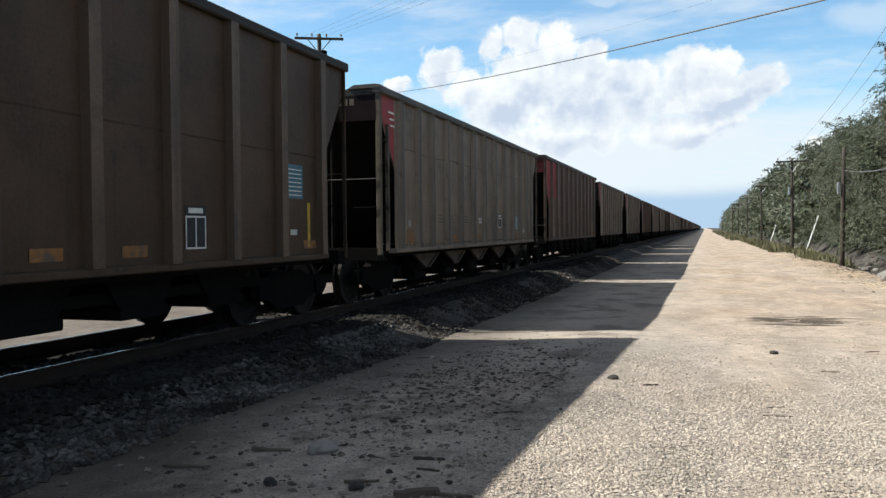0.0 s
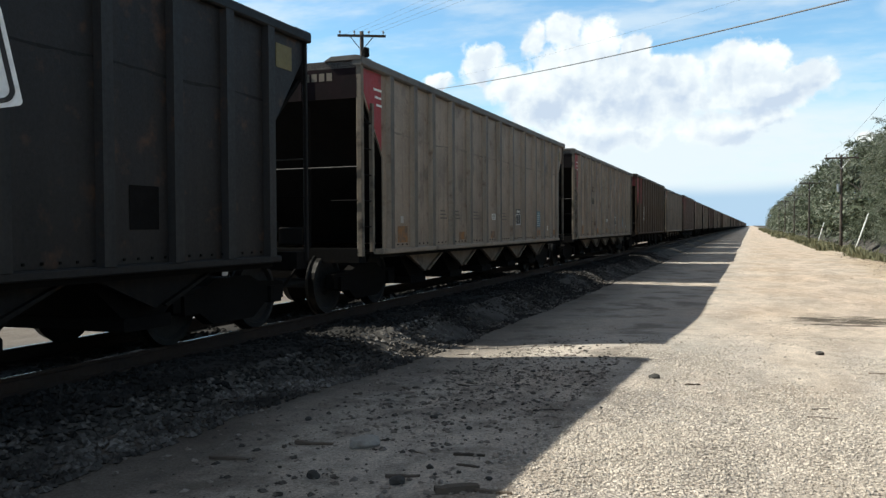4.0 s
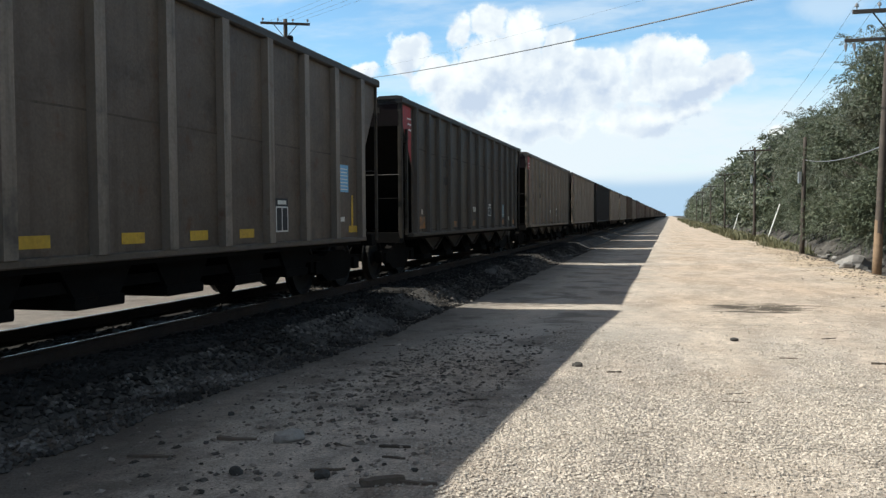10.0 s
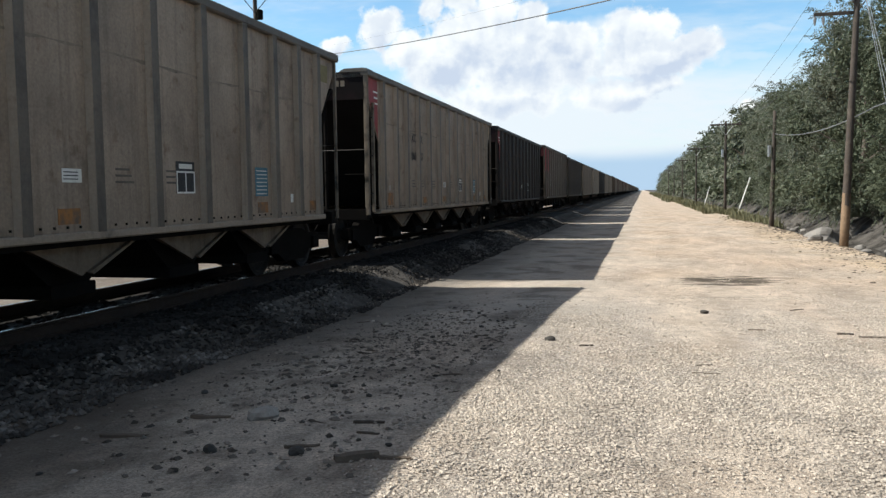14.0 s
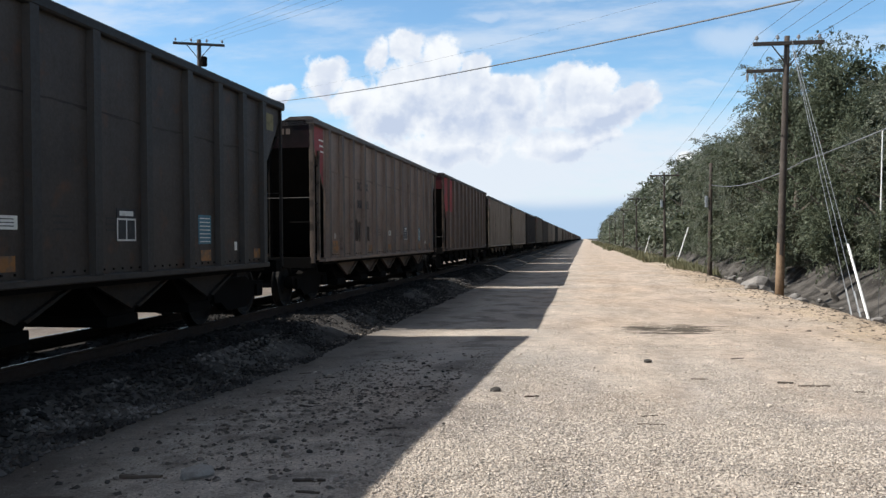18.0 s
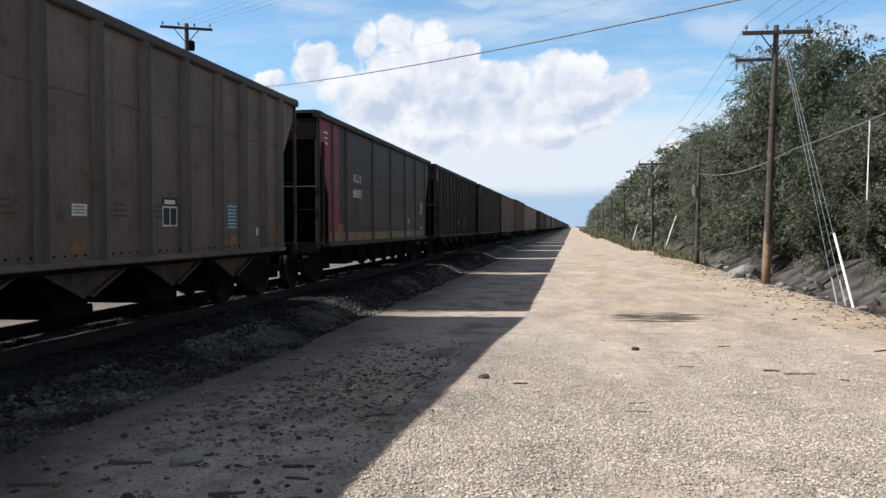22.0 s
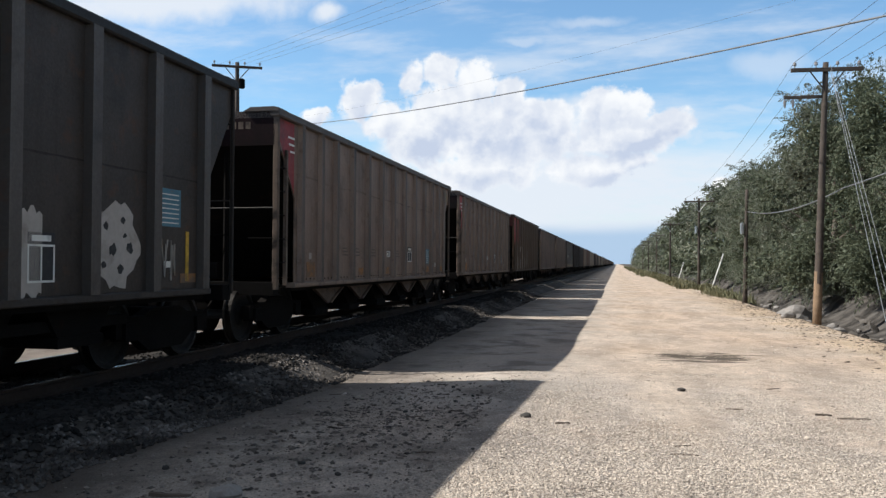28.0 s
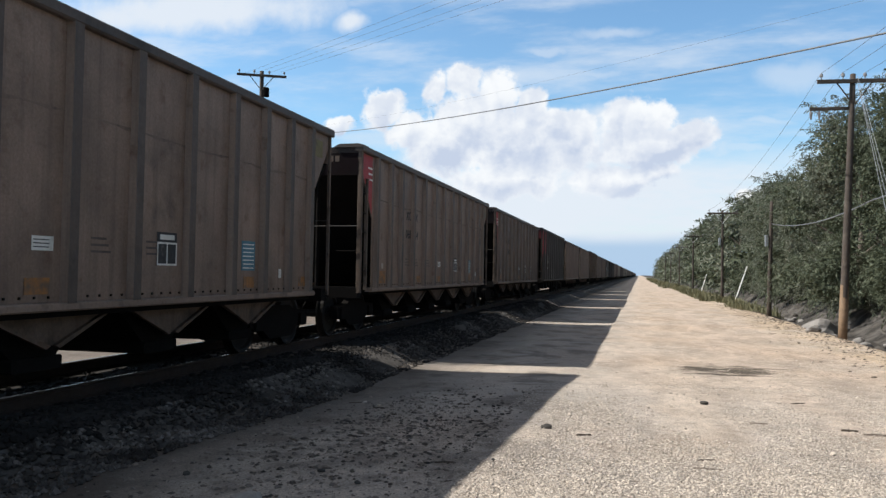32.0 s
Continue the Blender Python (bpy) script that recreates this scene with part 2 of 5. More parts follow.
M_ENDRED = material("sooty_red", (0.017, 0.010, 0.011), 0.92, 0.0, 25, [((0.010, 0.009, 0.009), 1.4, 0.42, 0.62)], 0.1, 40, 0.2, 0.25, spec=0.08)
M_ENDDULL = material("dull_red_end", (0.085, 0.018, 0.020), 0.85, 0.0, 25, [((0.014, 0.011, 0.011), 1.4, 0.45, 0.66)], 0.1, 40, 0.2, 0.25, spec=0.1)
M_CHORD = material("chord_paint", (0.42, 0.44, 0.47), 0.6, 0.0, 30, [(SOOT, 2.0, 0.55, 0.8)], 0.1, 40, 0.0, 0.2, 0.8, 0.0, True, spec=0.3)
# chutes dirtier than the sides, their recess shade also put into the colour
M_CHUTE = material("chute_paint", (0.62, 0.58, 0.53), 0.75, 0.0, 30, [(SOOT, 2.4, 0.50, 0.75), (RUST, 4.0, 0.62, 0.8)], 0.15, 40, 0.0, 0.3, 0.8, 0.5, True, spec=0.15)
M_SILL = material("sill_paint", (1.1, 1.05, 1.0), 0.65, 0.0, 30, [(SOOT, 3.0, 0.55, 0.8)], 0.1, 40, 0.0, 0.25, 0.8, 0.0, True, spec=0.25)
M_POST = material("post_paint", (0.66, 0.65, 0.63), 0.8, 0.0, 30, [(SOOT, 3.0, 0.50, 0.7)], 0.1, 40, 0.0, 0.25, 0.8, 0.0, True, spec=0.2)
M_FADED = material("faded_spray", (0.085, 0.071, 0.062), 0.7, 0, 14, [((0.06, 0.045, 0.038), 2.6, 0.45, 0.62)], 0, 40, 0.1, 0.2)
M_BRIGHTYELLOW = material("yellow_reflector", (0.55, 0.34, 0.03), 0.6, 0, 20, [((0.14, 0.09, 0.04), 6, 0.56, 0.74)], 0, 40)
M_PALEBLUE = material("pale_blue", (0.17, 0.40, 0.60), 0.6, 0, 20, [((0.16, 0.15, 0.13), 7, 0.58, 0.8)], 0, 40)
M_BAREPOLE = material("bare_pole_wood", (0.22, 0.15, 0.095), 0.9, 0, 30, [((0.12, 0.08, 0.05), 3, 0.5, 0.75)], 0.5, 30, 0.1, 0.25)
M_YELLOW = material("dull_yellow", (0.17, 0.14, 0.055), 0.7, 0, 20, [(SOOT, 3, 0.55, 0.75)], 0, 40)
M_WORN = material("worn_steel", (0.06, 0.055, 0.052), 0.7, 0.2, 25, [(SOOT, 4, 0.5, 0.75)])
M_RED = material("red_paint", (0.29, 0.024, 0.027), 0.6, 0.0, 25, [(SOOT, 1.6, 0.58, 0.8)], 0.1, 40, 0.25, 0.2, 1.0, 0.3)
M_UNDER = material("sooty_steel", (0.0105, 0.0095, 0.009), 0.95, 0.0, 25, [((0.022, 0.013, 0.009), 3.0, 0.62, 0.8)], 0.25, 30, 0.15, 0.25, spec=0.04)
M_RAILTOP = material("polished_rail", (0.55, 0.54, 0.52), 0.22, 1.0, 20, [], 0.0, 40, 0, 0.1)
M_RAIL = material("rusty_rail", (0.045, 0.027, 0.019), 0.85, 0.3, 25, [(SOOT, 2.0, 0.5, 0.8)], 0.3, 40)
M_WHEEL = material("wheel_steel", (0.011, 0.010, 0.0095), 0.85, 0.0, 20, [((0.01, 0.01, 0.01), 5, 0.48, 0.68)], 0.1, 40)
M_TREAD = material("wheel_tread", (0.05, 0.048, 0.046), 0.4, 1.0, 20)
M_TIE = material("tie_wood", (0.055, 0.042, 0.033), 0.9, 0, 30, [((0.12, 0.10, 0.08), 4, 0.55, 0.8)], 0.5, 25, 0.25)
M_BALLAST = material("ballast_stone", (0.036, 0.033, 0.031), 0.95, 0, 30, [((0.014, 0.0135, 0.013), 1.0, 0.38, 0.60)], 0.6, 18, 0.1, 0.35, island=0.5, spec=0.15)
M_SHOULDER = material("shoulder_stone", (0.14, 0.127, 0.117), 0.95, 0, 30, [((0.022, 0.020, 0.019), 0.8, 0.40, 0.56)], 0.6, 18, 0.1, 0.35, island=0.55, spec=0.15)
M_BEDFOOT = material("bed_foot", (0.105, 0.096, 0.088), 0.95, 0, 26, [((0.03, 0.028, 0.026), 1.1, 0.45, 0.66)], 0.8, 22, 0.0, 0.4, spec=0.1)
M_COAL = material("coal", (0.018, 0.018, 0.019), 0.55, 0, 20, [], 0.8, 12)
M_WHITE = material("white_stencil", (0.72, 0.71, 0.66), 0.7, 0, 20, [((0.25, 0.22, 0.18), 6, 0.55, 0.8)], 0, 40, 0.1, 0.12)
M_PANEL = material("pale_patch", (0.40, 0.36, 0.32), 0.75, 0, 14, [((0.16, 0.12, 0.09), 2.2, 0.55, 0.75)], 0, 40, 0.1, 0.15)
M_BLACK = material("black_stencil", (0.022, 0.022, 0.024), 0.7, 0, 20, [((0.15, 0.13, 0.11), 9, 0.62, 0.8)], 0, 40)
M_BLUE = material("blue_stencil", (0.055, 0.17, 0.23), 0.6, 0, 20, [((0.16, 0.15, 0.13), 7, 0.58, 0.8)], 0, 40)
M_ORANGE = material("orange_reflector", (0.30, 0.125, 0.026), 0.6, 0, 20, [((0.11, 0.085, 0.065), 7, 0.42, 0.62)], 0, 40)
M_TAN = material("tan_stripe", (0.21, 0.13, 0.062), 0.6, 0, 20, [(SOOT, 3, 0.55, 0.8)], 0, 40)
M_POLE = material("pole_wood", (0.058, 0.046, 0.038), 0.9, 0, 30, [((0.14, 0.115, 0.09), 2.5, 0.55, 0.8)], 0.5, 30, 0.2, 0.25)
M_GALV = material("galvanised", (0.42, 0.43, 0.44), 0.45, 0.8, 20)
M_GLASS = material("insulator_glaze", (0.25, 0.24, 0.23), 0.2, 0, 20)
M_WIRE = material("weathered_wire", (0.10, 0.10, 0.105), 0.6, 0.3, 20)
M_WIRE2 = material("bright_cable", (0.15, 0.155, 0.165), 0.55, 0.0, 20)
M_GUARD = material("white_guard", (0.78, 0.78, 0.76), 0.5, 0, 20, [((0.4, 0.38, 0.34), 4, 0.6, 0.8)])
M_STONE = material("road_stone", (0.46, 0.405, 0.35), 0.95, 0, 40, [], 0.4, 30, 0.0, 0.2, island=0.42, spec=0.08)
M_PALESTONE = material("pale_stone", (0.36, 0.33, 0.30), 0.9, 0, 30, [((0.2, 0.17, 0.14), 5, 0.5, 0.7)], 0.5, 30, 0.0, 0.3)
M_RUBBLE = material("rubble_stone", (0.20, 0.17, 0.145), 0.9, 0, 40, [], 0.4, 30, 0.0, 0.3, island=0.75)
M_DARKSTONE = material("dark_stone", (0.06, 0.055, 0.05), 0.85, 0, 40, [], 0.4, 30, 0.3, 0.3)
M_WOODBIT = material("weathered_wood", (0.11, 0.085, 0.065), 0.9, 0, 40, [], 0.5, 40, 0.35, 0.3)
M_BOULDER = material("boulder_stone", (0.24, 0.225, 0.21), 0.9, 0, 30, [((0.12, 0.11, 0.10), 1.6, 0.5, 0.75)], 0.8, 8, 0.15, 0.3)
M_SHALE = material("shale", (0.15, 0.138, 0.125), 0.95, 0, 30, [((0.05, 0.045, 0.04), 1.8, 0.45, 0.7)], 0.8, 10, 0.3, 0.3, spec=0.15)
M_BARK = material("bark", (0.10, 0.08, 0.065), 0.95, 0, 30, [], 0.8, 14)
M_SIGN = material("sign_white", (0.78, 0.79, 0.80), 0.45, 0, 20)


def leaf_material(name, dark, light, dry):
    m = bpy.data.materials.new(name)
    m.use_nodes = True
    nt = m.node_tree
    nt.nodes.clear()
    N, L = nt.nodes.new, nt.links.new
    out, b, tr, mx = N("ShaderNodeOutputMaterial"), N("ShaderNodeBsdfPrincipled"), N("ShaderNodeBsdfTranslucent"), N("ShaderNodeMixShader")
    geo = N("ShaderNodeNewGeometry")
    cr = N("ShaderNodeValToRGB")
    cr.color_ramp.elements[0].color, cr.color_ramp.elements[1].color = (*dark, 1), (*dry, 1)
    cr.color_ramp.elements[1].position = 1.0
    e = cr.color_ramp.elements.new(0.75)
    e.color = (*light, 1)
    tcn, no = N("ShaderNodeTexCoord"), N("ShaderNodeTexNoise")
    L(tcn.outputs["Object"], no.inputs["Vector"])
    no.inputs["Scale"].default_value = 1.1
    ad = N("ShaderNodeMath")
    ad.operation = "MULTIPLY_ADD"
    L(geo.outputs["Random Per Island"], ad.inputs[0])
    ad.inputs[1].default_value = 0.38
    sc = N("ShaderNodeMath")
    sc.operation = "MULTIPLY"
    L(no.outputs["Fac"], sc.inputs[0])
    sc.inputs[1].default_value = 0.80
    L(sc.outputs[0], ad.inputs[2])
    L(ad.outputs[0], cr.inputs[0])
    L(cr.outputs[0], b.inputs["Base Color"])
    L(cr.outputs[0], tr.inputs[0])
    b.inputs["Roughness"].default_value = 0.65
    b.inputs["Specular IOR Level"].default_value = 0.25
    mx.inputs[0].default_value = 0.16
    L(b.outputs[0], mx.inputs[1])
    L(tr.outputs[0], mx.inputs[2])
    L(mx.outputs[0], out.inputs[0])
    return m


M_LEAF = leaf_material("elm_leaves", (0.025, 0.033, 0.021), (0.130, 0.152, 0.098), (0.35, 0.355, 0.28))
M_LEAF2 = leaf_material("silvery_leaves", (0.040, 0.049, 0.036), (0.195, 0.212, 0.160), (0.46, 0.46, 0.39))
M_WEED = leaf_material("dry_weeds", (0.07, 0.08, 0.042), (0.20, 0.195, 0.115), (0.34, 0.30, 0.20))


def ground_material():
    """Tan dirt road with a paler wheel track, a grey gravel spread, coal-darkened soil and painted train shade by the
    ballast, and an old oil stain.
    """
    m = bpy.data.materials.new("dirt_road")
    m.use_nodes = True
    nt = m.node_tree
    nt.nodes.clear()
    N, L = nt.nodes.new, nt.links.new
    out, b = N("ShaderNodeOutputMaterial"), N("ShaderNodeBsdfPrincipled")
    L(b.outputs[0], out.inputs[0])
    b.inputs["Roughness"].default_value = 0.95
    b.inputs["Specular IOR Level"].default_value = 0.2
    co = N("ShaderNodeTexCoord").outputs["Object"]
    sep = N("ShaderNodeSeparateXYZ")
    L(co, sep.inputs[0])
    X, Y = sep.outputs[0], sep.outputs[1]

    def noi(scale, detail=5, r=0.6, stretch=None):
        n = N("ShaderNodeTexNoise")
        v = co
        if stretch:
            s = N("ShaderNodeVectorMath")
            s.operation = "MULTIPLY"
            L(co, s.inputs[0])
            s.inputs[1].default_value = stretch
            v = s.outputs[0]
        L(v, n.inputs["Vector"])
        n.inputs["Scale"].default_value, n.inputs["Detail"].default_value, n.inputs["Roughness"].default_value = scale, detail, r
        return n.outputs["Fac"]

    def ma(op, a, c=0.0, clamp=False):
        n = N("ShaderNodeMath")
        n.operation, n.use_clamp = op, clamp
        for i, x in enumerate((a, c)):
            if isinstance(x, (int, float)):
                n.inputs[i].default_value = x
            else:
                L(x, n.inputs[i])
        return n.outputs[0]

    def mr(v, a, c, lo=0.0, hi=1.0):
        n = N("ShaderNodeMapRange")
        n.interpolation_type = "SMOOTHSTEP"
        L(v, n.inputs["Value"])
        for key, x in (("From Min", a), ("From Max", c), ("To Min", lo), ("To Max", hi)):
            n.inputs[key].default_value = x
        return n.outputs[0]

    def mixc(f, a, c, mode="MIX"):
        n = N("ShaderNodeMix")
        n.data_type, n.blend_type = "RGBA", mode
        if isinstance(f, float):
            n.inputs["Factor"].default_value = f
        else:
            L(f, n.inputs["Factor"])
        for s, x in ((6, a), (7, c)):
            if isinstance(x, tuple):
                n.inputs[s].default_value = (*x, 1)
            else:
                L(x, n.inputs[s])
        return n.outputs[2]

    def grey(f):
        n = N("ShaderNodeCombineColor")
        for i in range(3):
            L(f, n.inputs[i])
        return n.outputs[0]

    wob = ma("MULTIPLY", ma("SUBTRACT", noi(0.35, 4), 0.5), 3.0)
    xw = ma("ADD", X, wob)
    col = mixc(mr(noi(0.5, 5), 0.35, 0.65), (0.495, 0.410, 0.338), (0.60, 0.520, 0.445))
    # ochre soil in the middle distance and along the verge
    och = ma("MULTIPLY", mr(Y, 9, 19), mr(noi(0.25, 4), 0.38, 0.62))
    col = mixc(ma("MULTIPLY", och, 0.7), col, (0.51, 0.39, 0.295))
    yel = ma("MULTIPLY", mr(xw, 3.9, 5.0), mr(noi(0.4, 4), 0.32, 0.58))
    col = mixc(ma("MULTIPLY", yel, 0.6), col, (0.51, 0.395, 0.27))
    # wheel tracks, pale and packed
    for cx in (-0.3, 2.25):
        tr = mr(ma("ABSOLUTE", ma("SUBTRACT", xw, cx)), 0.55, 0.15)
        col = mixc(ma("MULTIPLY", tr, 0.45), col, (0.57, 0.465, 0.385))
    # grey gravel spread
    xn, yn = ma("ADD", X, ma("MULTIPLY", wob, 0.4)), ma("ADD", Y, ma("MULTIPLY", wob, 0.6))
    left = mr(ma("ABSOLUTE", ma("ADD", xn, 0.55)), 1.05, 0.45)
    grey_row = ma("MULTIPLY", mr(ma("ABSOLUTE", ma("SUBTRACT", xn, 1.5)), 0.75, 0.2), mr(yn, 14.5, 11))
    patch = ma("MULTIPLY", mr(ma("ABSOLUTE", ma("SUBTRACT", yn, 6.7)), 1.5, 0.6), mr(ma("ABSOLUTE", ma("SUBTRACT", xn, 1.2)), 2.2, 1.2))
    right = ma("MULTIPLY", mr(ma("ABSOLUTE", ma("SUBTRACT", xn, 3.2)), 1.1, 0.3), 0.7)
    gr = ma("MULTIPLY", ma("MAXIMUM", ma("MAXIMUM", left, grey_row), ma("MAXIMUM", patch, right)), mr(yn, 17, 10))
    cell = N("ShaderNodeTexVoronoi")
    L(co, cell.inputs["Vector"])
    cell.inputs["Scale"].default_value = 46.0
    pick = N("ShaderNodeSeparateColor")
    L(cell.outputs["Color"], pick.inputs[0])
    gcol = mixc(pick.outputs[0], (0.43, 0.37, 0.325), (0.68, 0.615, 0.555))
    # gaps between pebbles dark: small shadows put into the colour
    gcol = mixc(mr(cell.outputs["Distance"], 0.35, 0.7, 0, 0.22), gcol, (0.17, 0.14, 0.115))
    col = mixc(ma("MULTIPLY", gr, mr(noi(0.9, 5), 0.32, 0.62, 0.25, 0.95)), col, gcol)
    # small pebbles and crumbs everywhere
    col = mixc(1.0, col, grey(mr(noi(48, 5, 0.8), 0.32, 0.68, 0.60, 1.34)), "MULTIPLY")
    col = mixc(mr(noi(9, 7, 0.75), 0.58, 0.72, 0, 0.6), col, (0.16, 0.125, 0.09))
    # mottling drawn out along the road, and finer blotches
    col = mixc(1.0, col, grey(mr(noi(1.0, 6, 0.65, (1.3, 0.45, 1)), 0.3, 0.7, 0.78, 1.18)), "MULTIPLY")
    col = mixc(1.0, col, grey(mr(noi(4.5, 6, 0.7), 0.3, 0.7, 0.82, 1.15)), "MULTIPLY")
    # pale grey grit spread along the foot of the ballast
    grit = ma("MULTIPLY", ma("MULTIPLY", ma("MULTIPLY", mr(xw, 0.4, -1.2), mr(X, -5.6, -4.8)), mr(Y, 8, 11)), mr(noi(0.8, 5), 0.3, 0.6, 0.4, 0.95))
    col = mixc(ma("MULTIPLY", grit, 0.6), col, (0.51, 0.465, 0.415))
    # coal dust by the ballast; further out, train shade put into the colour
    coal_shade = ma("MULTIPLY", mr(ma("ADD", X, ma("MULTIPLY", wob, 0.5)), -2.3, -4.5), mr(Y, 13, 9, 0.82, 1.0))
    col = mixc(ma("MULTIPLY", coal_shade, 0.85), col, (0.06, 0.052, 0.046))
    # dark brown blotches, only left of x = 0
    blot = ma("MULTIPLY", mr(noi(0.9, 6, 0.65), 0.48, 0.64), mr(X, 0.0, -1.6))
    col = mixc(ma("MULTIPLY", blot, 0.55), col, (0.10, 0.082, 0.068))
    # old oil stain with ragged ends
    dx = ma("DIVIDE", ma("SUBTRACT", X, 1.75), 1.35)
    dy = ma("DIVIDE", ma("SUBTRACT", Y, 17.5), 1.5)
    rr = ma("ADD", ma("MULTIPLY", dx, dx), ma("MULTIPLY", dy, dy))
    st = mr(ma("ADD", rr, ma("MULTIPLY", ma("SUBTRACT", noi(2.0, 8, 0.75, (0.55, 1.5, 1)), 0.5), 6.5)), 0.55, 0.05)
    col = mixc(ma("MULTIPLY", st, 0.95), col, (0.085, 0.07, 0.055))
    # grey shaly soil of the bank and duller land beyond
    bank = mr(ma("ADD", X, ma("MULTIPLY", wob, 0.3)), 6.2, 7.1)
    col = mixc(bank, col, mixc(mr(noi(1.4, 6), 0.35, 0.65), (0.035, 0.032, 0.029), (0.12, 0.11, 0.10)))
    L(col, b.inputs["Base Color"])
    bn = N("ShaderNodeBump")
    bn.inputs["Strength"].default_value, bn.inputs["Distance"].default_value = 0.9, 0.04
    pebble = ma("MULTIPLY", ma("SUBTRACT", 0.6, cell.outputs["Distance"]), ma("MULTIPLY", gr, 0.45))
    L(ma("ADD", pebble, ma("ADD", ma("MULTIPLY", noi(38, 5, 0.7), 0.6), noi(6, 6, 0.65))), bn.inputs["Height"])
    L(bn.outputs[0], b.inputs["Normal"])
    return m


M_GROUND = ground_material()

# ================= building helpers =================
def mesh_of(name, verts, faces, mats, face_mats=None, smooth=False):
    me = bpy.data.meshes.new(name)
    me.from_pydata(verts, [], faces)
    for m in (mats if isinstance(mats, (list, tuple)) else [mats]):
        me.materials.append(m)
    if face_mats:
        me.polygons.foreach_set("material_index", face_mats)
    if smooth:
        me.polygons.foreach_set("use_smooth", [True] * len(me.polygons))
    me.update()
    return me


class Shape:
    """Collects simple solids into one mesh."""

    def __init__(self):
        self.v, self.f, self.m, self.mi = [], [], [], 0

    def add(self, verts, faces):
        n = len(self.v)
        self.v += [tuple(q) for q in verts]
        self.f += [tuple(i + n for i in f) for f in faces]
        self.m += [self.mi] * len(faces)
        return self

    def box(self, x0, x1, y0, y1, z0, z1, c=0.0):
        """A block; c chamfers its four edges along the longest side."""
        if c <= 0:
            v = [(x, y, z) for x in (x0, x1) for y in (y0, y1) for z in (z0, z1)]
            return self.add(v, [(0, 1, 3, 2), (4, 6, 7, 5), (0, 4, 5, 1), (2, 3, 7, 6), (0, 2, 6, 4), (1, 5, 7, 3)])
        d = (x1 - x0, y1 - y0, z1 - z0)
        ax = d.index(max(d))
        lo, hi = (x0, y0, z0), (x1, y1, z1)
        a, b_ = [(1, 2), (2, 0), (0, 1)][ax]
        ring = [(lo[a] + c, lo[b_]), (hi[a] - c, lo[b_]), (hi[a], lo[b_] + c), (hi[a], hi[b_] - c), (hi[a] - c, hi[b_]), (lo[a] + c, hi[b_]), (lo[a], hi[b_] - c), (lo[a], lo[b_] + c)]
        v = []
        for e in (lo[ax], hi[ax]):
            for p, q in ring:
                t = [0, 0, 0]
                t[ax], t[a], t[b_] = e, p, q
                v.append(t)
        f = [tuple(range(7, -1, -1)), tuple(range(8, 16))] + [(i, (i + 1) % 8, 8 + (i + 1) % 8, 8 + i) for i in range(8)]
        return self.add(v, f)

    def prism(self, poly, x0, x1, axis=0):
        """A polygon in the two other axes, drawn out along axis from x0 to x1."""
        n = len(poly)
        a, b_ = [(1, 2), (0, 2), (0, 1)][axis]
        v = []
        for e in (x0, x1):
            for p, q in poly:
                t = [0, 0, 0]
                t[axis], t[a], t[b_] = e, p, q
                v.append(t)
        f = [tuple(range(n)), tuple(range(2 * n - 1, n - 1, -1))] + [(i, n + i, n + (i + 1) % n, (i + 1) % n) for i in range(n)]
        return self.add(v, f)

    def tube(self, pts, radii, n=8, caps=True):
        """A round bar through pts; radii one number or one for each point."""
        pts = [Vector(q) for q in pts]
        if not isinstance(radii, (list, tuple)):
            radii = [radii] * len(pts)
        v, f = [], []
        for i, q in enumerate(pts):
            d = (pts[min(i + 1, len(pts) - 1)] - pts[max(i - 1, 0)]).normalized()
            side = d.cross(Vector((0, 0, 1)) if abs(d.z) < 0.95 else Vector((1, 0, 0))).normalized()
            up = side.cross(d)
            for k in range(n):
                a = 2 * math.pi * k / n
                v.append(q + (side * math.cos(a) + up * math.sin(a)) * radii[i])
        for i in range(len(pts) - 1):
            for k in range(n):
                f.append((i * n + k, i * n + (k + 1) % n, (i + 1) * n + (k + 1) % n, (i + 1) * n + k))
        if caps:
            f += [tuple(range(n - 1, -1, -1)), tuple((len(pts) - 1) * n + k for k in range(n))]
        return self.add(v, f)

    def mesh(self, name, mats, smooth=False, weld=False):
        me = mesh_of(name, self.v, self.f, mats, self.m, smooth)
        bm = bmesh.new()
        bm.from_mesh(me)
        if weld:
            bmesh.ops.remove_doubles(bm, verts=bm.verts, dist=0.0005)
        bmesh.ops.recalc_face_normals(bm, faces=bm.faces)
        bm.to_mesh(me)
        bm.free()
        return me


def part(name, shape, mats, parent, label="", smooth=False, at=None):
    me = shape if isinstance(shape, bpy.types.Mesh) else shape.mesh(name, mats, smooth)
    ob = new(name, me)
    ob.parent = parent
    if at:
        ob.location = at
    if label:
        ob["label"] = label
    return ob


def smoothstep(a, b, x):
    t = min(max((x - a) / (b - a), 0.0), 1.0)
    return t * t * (3 - 2 * t)


# ================= ground =================
TRACK_X, RAIL_Z = -7.05, 0.69


